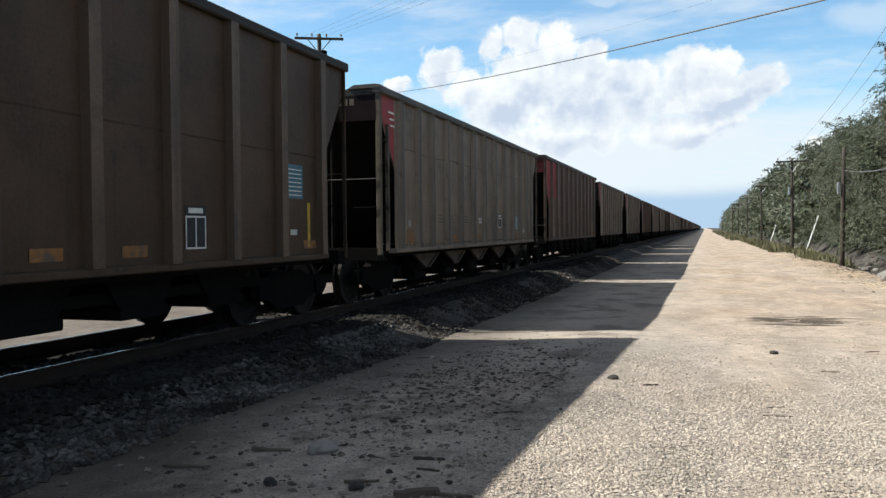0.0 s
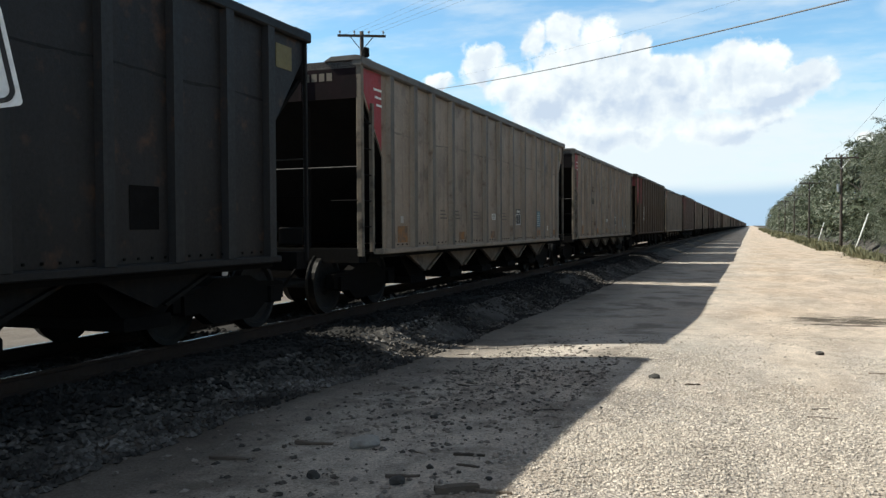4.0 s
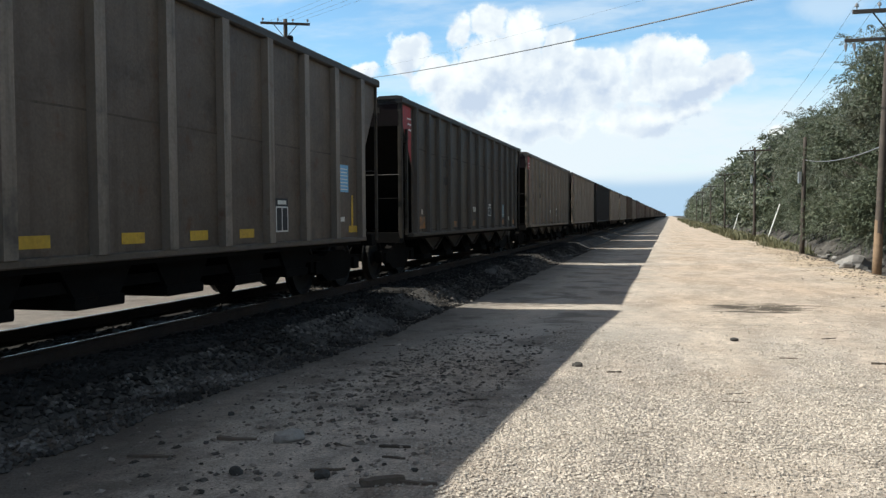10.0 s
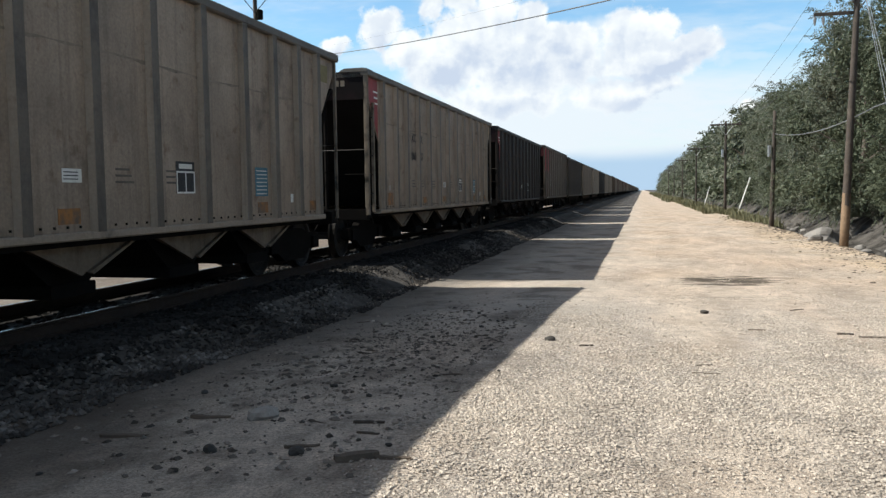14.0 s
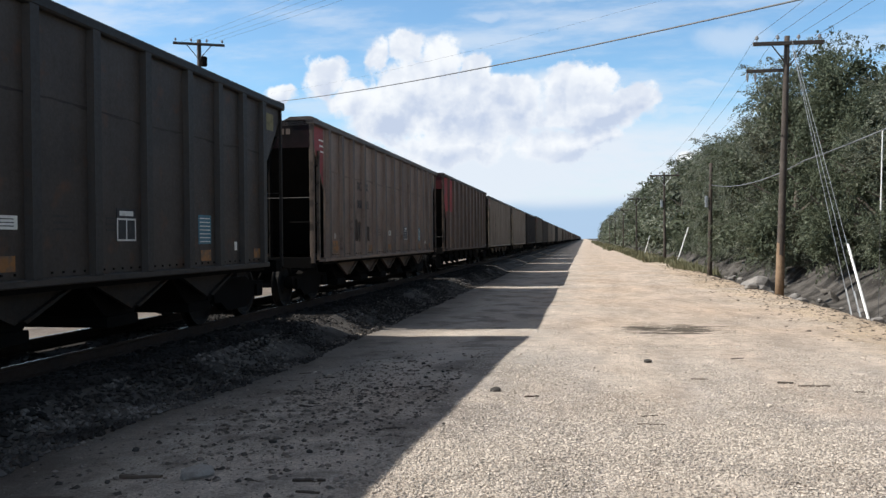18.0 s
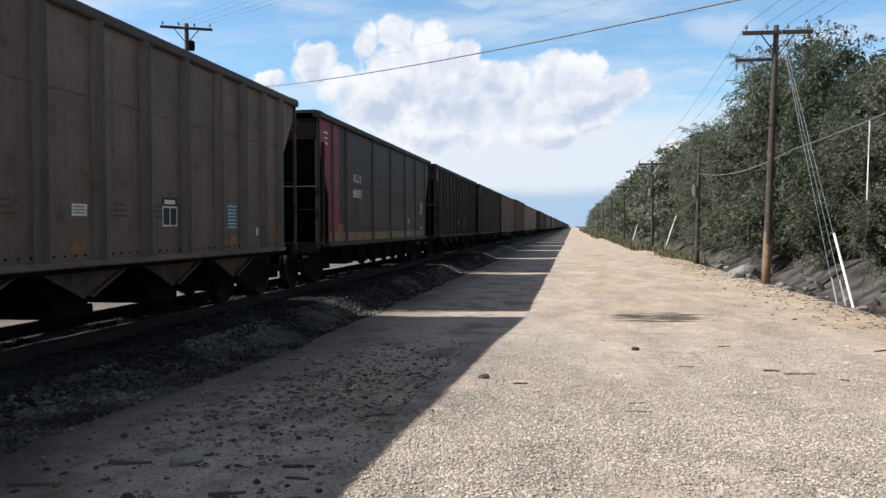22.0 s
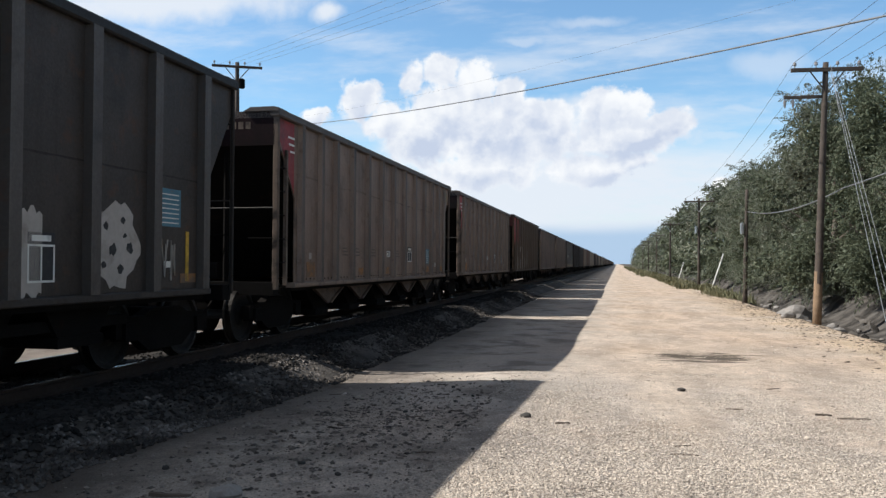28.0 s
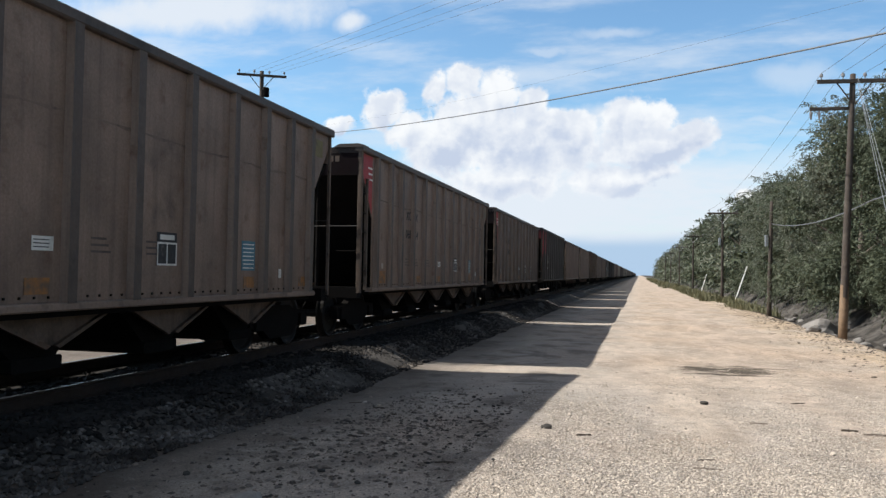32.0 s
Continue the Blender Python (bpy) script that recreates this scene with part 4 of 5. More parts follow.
    if kind == "a":
        for d in (-13.05, -9.9, -7.7, -3.3, -1.3):
            plate("reflector", d, d + 0.42 if d < -13 else d + 0.34, 1.08, 1.24 if d > -13 else 1.36, M_ORANGE, "worn orange reflector patch")
        plate("blue_stencil", -3.37, -2.95, 1.33, 1.76, M_BLUE, "blue stencilled block")
        s = Shape()
        for k in range(7):
            s.box(fx + 0.004, fx + 0.006, YM(-3.33), YM(-2.99), 1.36 + 0.057 * k, 1.375 + 0.057 * k)
        part("stencil_lines", s, M_WHITE, car)["kind"] = "stuff"
        plate("label_plate", -7.62, -7.32, 1.50, 1.64, M_WHITE)
        s = Shape()
        for k in range(3):
            s.box(fx + 0.004, fx + 0.006, YM(-7.6), YM(-7.38), 1.53 + 0.035 * k, 1.54 + 0.035 * k)
        part("label_lines", s, M_BLACK, car)["kind"] = "stuff"
        plate("small_plate", -12.93, -12.80, 1.41, 1.53, M_PANEL)
        plate("yellow_placard", -0.72, -0.34, 3.36, 3.66, M_YELLOW, "faded dull yellow placard")
        plate("small_plate", -2.1, -2.0, 1.22, 1.36, M_WHITE)
        box_at = (-5.53, -5.10, 1.38, 1.66)
        # weld seam, rivets along the foot and faded small lines of lettering
        rnd = random.Random(12)
        run = [-e + 0.05 + (2 * e - 0.1) * i / 70 for i in range(71)]
        drip = [2.905 + 0.05 * noise.noise((q * 0.6, 3.0, 0)) + 0.015 * noise.noise((q * 5, 1.0, 0)) for q in run]
        seam = list(zip(run, drip)) + [(q, h - rnd.uniform(0.012, 0.045)) for q, h in reversed(list(zip(run, drip)))]
        part("weld_seam", Shape().prism(seam, SIDE, SIDE + 0.003), M_SEAM, car, "dark ragged line of old grime")
        s = Shape()
        for i in range(64):
            yb = -e + 0.2 + (2 * e - 0.4) * i / 63
            s.box(SIDE, SIDE + 0.012, yb - 0.012, yb + 0.012, SILL + 0.075, SILL + 0.10)
        part("rivets", s, M_UNDER, car)["kind"] = "stuff"
        s = Shape()
        for da, w in ((-11.0, 0.36), (-10.2, 0.36), (-8.95, 0.4), (-6.75, 0.34), (-5.75, 0.3)):
            for k in range(3):
                s.box(fx, fx + 0.002, YM(da), YM(da) + w * (1 - 0.12 * k), 1.50 + 0.07 * k, 1.525 + 0.07 * k)
        part("faded_line", s, M_RIB, car, "faded stencilled lines")["kind"] = "stuff"
    else:
        for d in (-12.9, -9.35, -7.9, -6.6, -5.4, -1.45):
            plate("reflector", d, d + (0.5 if d < -12 else 0.40), 1.08, 1.20 if d > -12 else 1.44, M_ORANGE, "worn orange reflector patch")
        run = [-e + 0.05 + (2 * e - 0.1) * i / 60 for i in range(61)]
        low = [(q, 2.44 + 0.02 * noise.noise((q * 0.8, 7.0, 0)) - 0.022 - 0.012 * noise.noise((q * 4, 2.0, 0))) for q in reversed(run)]
        part("weld_seam", Shape().prism([(q, 2.44 + 0.02 * noise.noise((q * 0.8, 7.0, 0))) for q in run] + low, SIDE, SIDE + 0.003), M_SEAM, car, "dark line of old grime along a weld")
        plate("blue_placard", -1.98, -1.46, 1.80, 2.28, M_BLUE, "pale blue placard")
        s = Shape()
        for k in range(7):
            s.box(fx + 0.004, fx + 0.006, YM(-1.93), YM(-1.51), 1.84 + 0.06 * k, 1.855 + 0.06 * k)
        part("stencil_lines", s, M_WHITE, car)["kind"] = "stuff"
        plate("yellow_strip", -1.32, -1.24, 1.10, 1.75, M_BRIGHTYELLOW, "yellow reflective strip")
        plate("small_plate", -1.85, -1.65, 1.28, 1.36, M_WHITE)
        box_at = (-4.33, -3.93, 1.14, 1.52)
    d0, d1, z0, z1 = box_at
    plate("data_panel", d0, d1, z0, z1 + 0.12, M_BLACK, "black data panel with a white frame")
    s = Shape()
    x0, x1 = fx + 0.004, fx + 0.007
    for a, b_, c, d in ((d0, d1, z0, z0 + 0.022), (d0, d1, z1 - 0.022, z1), (d0, d0 + 0.022, z0, z1), (d1 - 0.022, d1, z0, z1), ((d0 + d1) / 2 - 0.01, (d0 + d1) / 2 + 0.01, z0, z1), (d0 + 0.06, d1 - 0.06, z1 + 0.03, z1 + 0.09)):
        s.box(x0, x1, YM(a), YM(b_), c, d)
    part("panel_frame", s, M_WHITE, car, "white stencilled frame")
    if kind == "c":
        part("stripe", Shape().box(fx, fx + 0.004, -e + 0.1, e - 0.1, SILL + 0.06, SILL + 0.27), M_TAN, car, "tan stripe along the foot of the side")
    return car


def lettering(car, kind, left, right, low_left, low_right, mat, z1=2.62, z0=2.17, size=0.22):
    y = YM({"a": -10.44, "b": -10.72, "c": -11.03}[kind])
    gap = {"a": 0.34, "b": 0.36, "c": 0.22}[kind]
    for txt, sgn, z in ((left, -1, z1), (right, 1, z1), (low_left, -1, z0), (low_right, 1, z0)):
        if txt:
            me = text_mesh("marking", txt, size, mat)
            part("marking", me, None, car, "stencilled reporting mark " + txt, at=(SIDE + 0.012, y + sgn * gap, z))


def white_panels(car):
    y = YM(-10.72)
    for sgn in (-1, 1):
        part("mark_panel", Shape().box(SIDE + 0.004, SIDE + 0.007, y + sgn * 0.36 - 0.24, y + sgn * 0.36 + 0.24, 1.66, 2.40), M_WHITE, car, "whitewashed panel behind the mark")


def paint_patches(car, rects, mat=None, label="pale painted-out patch"):
    for d0, d1, z0, z1 in rects:
        s = Shape()
        n = 10
        rnd = random.Random(int(-d0 * 100))
        top = [(d0 + (d1 - d0) * i / n, z1 + rnd.uniform(-0.05, 0.05)) for i in range(n + 1)]
        bot = [(d1 - (d1 - d0) * i / n, z0 + rnd.uniform(-0.05, 0.05)) for i in range(n + 1)]
        s.prism([(YM(a), b_) for a, b_ in top + bot], SIDE + 0.004, SIDE + 0.007)
        part("paint_patch", s, mat or M_PANEL, car, label)


def scrawl(car, d, z, size, mat, seed):
    """A hand-sprayed zigzag of rounded strokes."""
    rnd = random.Random(seed)
    s = Shape()
    for k in range(3):
        y0 = YM(d) + k * size * 0.42
        pts = [(SIDE + 0.006, y0 + size * (0.05 * i + rnd.uniform(-0.1, 0.1)), z + size * (1.0 if i % 2 else 0.0) + rnd.uniform(-0.1, 0.1) * size) for i in range(6)]
        s.tube(pts, 0.012, 5)
    part("spray_paint", s, mat, car, "hand-sprayed scrawl")


def blob(car, d, z, ry, rz):
    """A ragged sprayed blot with darker holes."""
    rnd = random.Random(6)
    n = 26
    pts = [(YM(d) + ry * math.cos(6.2832 * i / n) * rnd.uniform(0.72, 1.1), z + rz * math.sin(6.2832 * i / n) * rnd.uniform(0.78, 1.1)) for i in range(n)]
    part("spray_paint", Shape().prism(pts, SIDE + 0.004, SIDE + 0.007), M_PANEL, car, "pale sprayed blot")
    for a, b_, r in ((-0.22, 0.20, 0.06), (0.10, 0.27, 0.05), (0.24, -0.04, 0.08), (-0.10, -0.06, 0.09), (0.06, -0.28, 0.07), (-0.26, -0.24, 0.05), (0.14, 0.10, 0.04)):
        hole = [(YM(d) + a + r * math.cos(6.2832 * i / 11) * rnd.uniform(0.6, 1.1), z + b_ + r * math.sin(6.2832 * i / 11) * rnd.uniform(0.5, 1.0)) for i in range(11)]
        part("spray_paint", Shape().prism(hole, SIDE + 0.007, SIDE + 0.009), M_BLACK, car, "dark sprayed spot")


def tint(car, colour):
    for o in car.children_recursive:
        o.color = (*colour, 1)


LIGHT, TANGREY, BROWN, DARK, BLACKISH, UMBER = (0.270, 0.225, 0.181), (0.205, 0.170, 0.136), (0.112, 0.080, 0.064), (0.023, 0.0175, 0.016), (0.016, 0.0145, 0.0145), (0.072, 0.048, 0.031)

SMOKE = (0.046, 0.040, 0.036)
DRAB = (0.108, 0.089, 0.072)
WARM = (0.200, 0.152, 0.124)
OLIVE, TAUPE = (0.060, 0.051, 0.042), (0.155, 0.120, 0.100)
# order in the train: 0 is the car beside the camera at the start; later cars come from behind
CARS = {
    -2: ("b", BROWN, None), -1: ("a", TANGREY, None), 0: ("b", UMBER, ("XC", "LX", "090", "157")),
    1: ("a", LIGHT, ("XC", "LX", "060", "859")), 2: ("a", LIGHT, None), 3: ("a", BLACKISH, None), 4: ("a", LIGHT, ("XC", "LX", "060", "779")),
    5: ("a", TANGREY, ("XC", "LX", "060", "811")), 6: ("a", OLIVE, ("XC", "LX", "060", "")), 7: ("b", DRAB, ("XC", "LX", "090", "195")),
    8: ("a", DARK, None), 9: ("a", LIGHT, ("XC", "LX", "060", "707")), 10: ("a", LIGHT, ("XC", "LX", "060", "")), 11: ("b", BROWN, None),
    12: ("a", WARM, ("XC", "LX", "060", "693")), 13: ("a", SMOKE, None), 14: ("a", DARK, None), 15: ("c", SMOKE, ("XC", "LX", "090", "293")),
    16: ("a", TAUPE, None), 17: ("a", TAUPE, None), 18: ("b", UMBER, None), 19: ("a", WARM, None), 20: ("a", WARM, None),
    21: ("b", SMOKE, ("XC", "LX", "090", "")), 22: ("a", TAUPE, ("XC", "LX", "060", "841")), 23: ("a", WARM, ("XC", "LX", "060", "654")),
    24: ("a", WARM, None), 25: ("a", BROWN, None), 26: ("a", LIGHT, None)}
LABELS = {"a": "five-pocket steel coal hopper car, weathered {} paint, red rear corner", "b": "ribbed steel coal hopper car, weathered {} with large red corner", "c": "smooth-panelled steel coal hopper car, {} with tan stripe"}
NAMES = {DRAB: "drab grey", SMOKE: "smoky grey", OLIVE: "olive grey", TAUPE: "taupe", WARM: "rusty grey", LIGHT: "pale grey", TANGREY: "tan grey", BROWN: "brown", DARK: "sooty black", BLACKISH: "black", UMBER: "umber brown"}
TRAIN = []


def build_train():
    global TOP
    plain, proto = TOP, {}
    for k in "abc":
        TOP = plain + (0.10 if k == "b" else 0.0)      # the broad-ribbed cars are a little taller
        proto[k] = hopper_car(k)
    TOP = plain
    used = set()
    for k in sorted(CARS):
        kind, colour, mark = CARS[k]
        if kind in used:
            car = copy_thing(proto[kind], Matrix())
        else:
            car = proto[kind]
            used.add(kind)
        TRAIN.append((k, car))
    for k, car in TRAIN:
        kind, colour, mark = CARS[k]
        if colour in (DARK, BLACKISH):       # too sooty to show their reflectors
            for o in list(car.children):
                if o.name.startswith(("reflector", "small_plate", "stencil_lines" if k == 3 else "reflector")):
                    bpy.data.objects.remove(o)
                elif o.name.startswith("blue_stencil"):
                    o.data = o.data.copy()
                    o.data.materials[0] = M_UNDER
                    o["label"] = "sooted stencil block"
                elif o.name.startswith("stencil_lines"):
                    o.data = o.data.copy()
                    o.data.materials[0] = M_PANEL
        tagged(car, LABELS[kind].format(NAMES[colour]), "hopper car", "cars of the coal train")
        if mark:
            if kind == "b":
                white_panels(car)
            white = kind == "c"
            lettering(car, kind, *mark, M_WHITE if white else M_BLACK, *((2.52, 2.12) if white else (2.12, 1.76) if kind == "b" else (2.62, 2.17)))
        if k == 18:
            paint_patches(car, [(-13.0, -12.08, 1.06, 1.66), (-11.5, -10.85, 1.1, 1.62), (-10.3, -9.62, 1.08, 1.88), (-9.1, -8.42, 1.14, 1.74), (-7.95, -7.18, 1.32, 2.07), (-6.95, -6.1, 1.42, 2.05), (-11.25, -10.85, 2.0, 2.3), (-10.3, -9.7, 2.0, 2.3)])
        if k == 21:
            paint_patches(car, [(-4.55, -4.12, 1.02, 1.85), (-8.9, -8.42, 1.05, 1.7), (-8.15, -7.2, 1.05, 1.72), (-6.9, -6.0, 1.05, 1.75), (-5.7, -4.75, 1.05, 1.8)])
            blob(car, -2.85, 1.55, 0.46, 0.5)
            scrawl(car, -2.1, 1.15, 0.45, M_PANEL, 4)
        if k == 17:
            for i, d in enumerate((-11.3, -9.1, -6.7, -4.5, -3.0, -1.5)):
                scrawl(car, d, 1.2, 0.55, M_PANEL, i)
        if k == 7:
            for o in car.children:
                if o.name.startswith(("reflector", "blue_placard")):
                    o.data = o.data.copy()
                    o.data.materials[0] = M_PALEBLUE if o.name.startswith("blue") else M_BRIGHTYELLOW
                    o["label"] = "pale blue placard" if o.name.startswith("blue") else "bright yellow reflector patch"
        if k == 15:
            paint_patches(car, [(-10.9, -9.5, 1.42, 1.98), (-9.15, -7.3, 1.38, 2.0), (-6.85, -5.0, 1.36, 1.95), (-4.6, -3.3, 1.38, 1.98), (-2.6, -1.5, 1.34, 1.7)], M_FADED, "faded sprayed block lettering")
        if k == 12:
            scrawl(car, -11.25, 1.35, 0.5, M_RIB, 12)
            scrawl(car, -10.2, 1.35, 0.35, M_RIB, 13)
        if k == 4:
            scrawl(car, -4.5, 1.25, 0.5, M_BLACK, 9)
        if k == 0:
            paint_patches(car, [(-13.1, -12.6, 1.05, 1.5), (-9.0, -8.6, 1.2, 1.6)], M_PANEL)
        tint(car, colour)


build_train()


# cars far ahead, always seen small: sides, ribs and running gear in a few parts
def far_car():
    car = new("hopper_car")
    for sx in (1, -1):
        e = HALF - 0.9
        plan = [(sx * (SIDE - 0.02), e), (sx * (SIDE - 0.02), -e), (sx * SIDE, -e)]
        for d in reversed(RIBS_A[1:-1]):
            plan += [(sx * SIDE, YM(d) - 0.07), (sx * 1.54, YM(d) - 0.05), (sx * 1.54, YM(d) + 0.05), (sx * SIDE, YM(d) + 0.07)]
        plan.append((sx * SIDE, e))
        part("side_sheet", Shape().prism(plan, SILL, TOP - 0.12, axis=2), M_BODY, car)
        part("top_chord", Shape().box(min(sx * 1.40, sx * 1.56), max(sx * 1.40, sx * 1.56), -HALF, HALF, TOP - 0.13, TOP), M_CHORD, car)
        for sgn in (1, -1):
            tri = [(sgn * e, TOP - 0.13), (sgn * HALF, TOP - 0.13), (sgn * HALF, TOP - 0.3), (sgn * e, TOP - 1.45)]
            part("corner_plate", Shape().prism(tri, sx * (SIDE - 0.02), sx * SIDE), M_BODY, car)
    for sgn in (1, -1):
        y = sgn * HALF
        part("end_plate", Shape().box(-SIDE, SIDE, min(y, y - sgn * 0.05), max(y, y - sgn * 0.05), TOP - 1.0, TOP - 0.02), M_ENDRED if sgn < 0 else M_BODY, car)
        part("slope_sheet", Shape().prism([(y - sgn * 0.02, TOP - 1.0), (y - sgn * 2.3, SILL), (y - sgn * 2.4, SILL), (y - sgn * 0.1, TOP - 1.0)], -SIDE + 0.03, SIDE - 0.03), M_UNDER, car)
        s = Shape().box(-1.05, 1.05, sgn * 6.17 - 1.2, sgn * 6.17 + 1.2, 0.3, 0.7)
        for ay in (-0.89, 0.89):
            s.tube([(-0.8, sgn * 6.17 + ay, 0.46), (0.8, sgn * 6.17 + ay, 0.46)], 0.46, 14)
        part("truck", s, M_UNDER, car)
    e = HALF - 0.9
    part("red_corner", Shape().prism([(-HALF + 0.05, TOP - 0.14), (-HALF + 0.05, TOP - 0.33), (-e, TOP - 1.4), (-e, TOP - 0.14)], SIDE + 0.002, SIDE + 0.008), M_RED, car)
    part("coal_load", Shape().prism([(-1.42, TOP - 0.3), (1.42, TOP - 0.3), (0.5, TOP - 0.05), (-0.5, TOP - 0.05)], -HALF + 0.05, HALF - 0.05, axis=1), M_COAL, car)
    s = Shape().box(-0.2, 0.2, -HALF - 0.9, HALF + 0.9, 0.66, 0.98)
    for d in (-2.80, -4.95, -7.15, -9.32, -11.45):
        s.prism([(YM(d) - 0.95, SILL), (YM(d) + 0.95, SILL), (YM(d) + 0.2, 0.42), (YM(d) - 0.2, 0.42)], -1.36, 1.36)
    part("underframe", s, M_UNDER, car)
    return car


def build_far_train():
    rnd = random.Random(8)
    first = far_car()
    for k in range(-3, -72, -1):
        car = first if k == -3 else copy_thing(first, Matrix())
        colour = rnd.choice((LIGHT, TANGREY, TANGREY, BROWN, DARK, UMBER))
        tint(car, colour)
        tagged(car, LABELS["a"].format(NAMES[colour]), "hopper car", "cars of the coal train")
        TRAIN.append((k, car))


build_far_train()

# ================= poles and wires =================
def utility_pole(name, base, top, arm=2.6, arm_turn=0.0, r=0.15, insulators=4, label="", second=False, box=False, can=False, bare=False):
    """A tapered wooden pole from base to top; arm: length of its crossarm, 0 for none."""
    b_, t = Vector(base), Vector(top)
    ob = new(name)
    ob.location = b_
    tagged(ob, label or "weathered wooden utility pole with a crossarm", "utility pole", "poles along the road")
    d = t - b_
    n = 7
    part("pole", Shape().tube([d * (i / (n - 1)) + Vector((0.012 * math.sin(3.1 * i), 0.01 * math.cos(2.3 * i), -0.3 if i == 0 else 0)) for i in range(n)], [r * (1 - 0.36 * i / (n - 1)) for i in range(n)], 12), M_POLE, ob, smooth=True)
    if bare:
        part("worn_foot", Shape().tube([(d * (-0.1 / d.z)), d * (0.8 / d.z), d * (1.75 / d.z), d * (1.85 / d.z)], [r + 0.006, r + 0.004, r - 0.006, r - 0.02], 12), M_BAREPOLE, ob, "bare tan wood at the foot", smooth=True)
    if arm:
        ca, sa = math.cos(arm_turn), math.sin(arm_turn)

        def at(u, w, z):
            return d.x + u * ca - w * sa, d.y + u * sa + w * ca, d.z - 0.25 + z
        s = Shape()
        s.box(-arm / 2, arm / 2, -0.16, -0.05, -0.06, 0.06, 0.008)
        s.v = [at(x, y, z) for x, y, z in s.v]
        part("crossarm", s, M_POLE, ob)
        for sgn in (-1, 1):
            s = Shape().tube([at(sgn * arm * 0.24, -0.13, -0.05), at(0.02 * sgn, -0.13, -0.75)], 0.022, 6)
            part("brace", s, M_GALV if not (second or can) else M_POLE, ob)
        for i in range(insulators):
            u = -arm / 2 + 0.12 + (arm - 0.24) * i / max(insulators - 1, 1)
            s = Shape().tube([at(u, -0.1, 0.05), at(u, -0.1, 0.14), at(u, -0.1, 0.16), at(u, -0.1, 0.24), at(u, -0.1, 0.27)], [0.015, 0.02, 0.06, 0.05, 0.015], 8)
            part("insulator", s, M_GLASS, ob)
    if second:
        z = d.z - 1.10
        s = Shape().box(-1.25, -0.1, -0.04, 0.04, z - 0.05, z + 0.05, 0.006)
        s.v = [(x + d.x * z / d.z, y, q) for x, y, q in s.v]
        part("side_arm", s, M_POLE, ob)
        for u in (-1.2, -0.95):
            s = Shape().tube([(u + d.x * 0.82, 0, z - 0.05), (u + d.x * 0.82, 0, z - 0.15), (u + d.x * 0.82, 0, z - 0.20), (u + d.x * 0.82, 0, z - 0.34)], [0.015, 0.05, 0.045, 0.02], 8)
            part("insulator", s, M_GLASS, ob)
    if box:
        z = d.z * 0.66
        x = d.x * 0.66
        part("meter_box", Shape().box(x - 0.28, x - 0.13, -0.12, 0.12, z - 0.28, z + 0.28, 0.02), M_GALV, ob, "grey metal box")
    if can:
        part("transformer", Shape().tube([(0.26 + d.x, 0, d.z - 1.35), (0.26 + d.x, 0, d.z - 1.3), (0.26 + d.x, 0, d.z - 0.9), (0.26 + d.x, 0, d.z - 0.85)], [0.12, 0.16, 0.16, 0.07], 12), M_UNDER, ob, "small dark can on the pole")
    return ob


def wire(name, p0, p1, sag, r, mat, label, category="wire"):
    p0, p1 = Vector(p0), Vector(p1)
    n = 24
    pts = [p0.lerp(p1, i / n) - Vector((0, 0, sag * 4 * (i / n) * (1 - i / n))) for i in range(n + 1)]
    ob = new(name, Shape().tube(pts, r, 6).mesh(name, mat, True))
    return tagged(ob, label, category, "overhead wires")


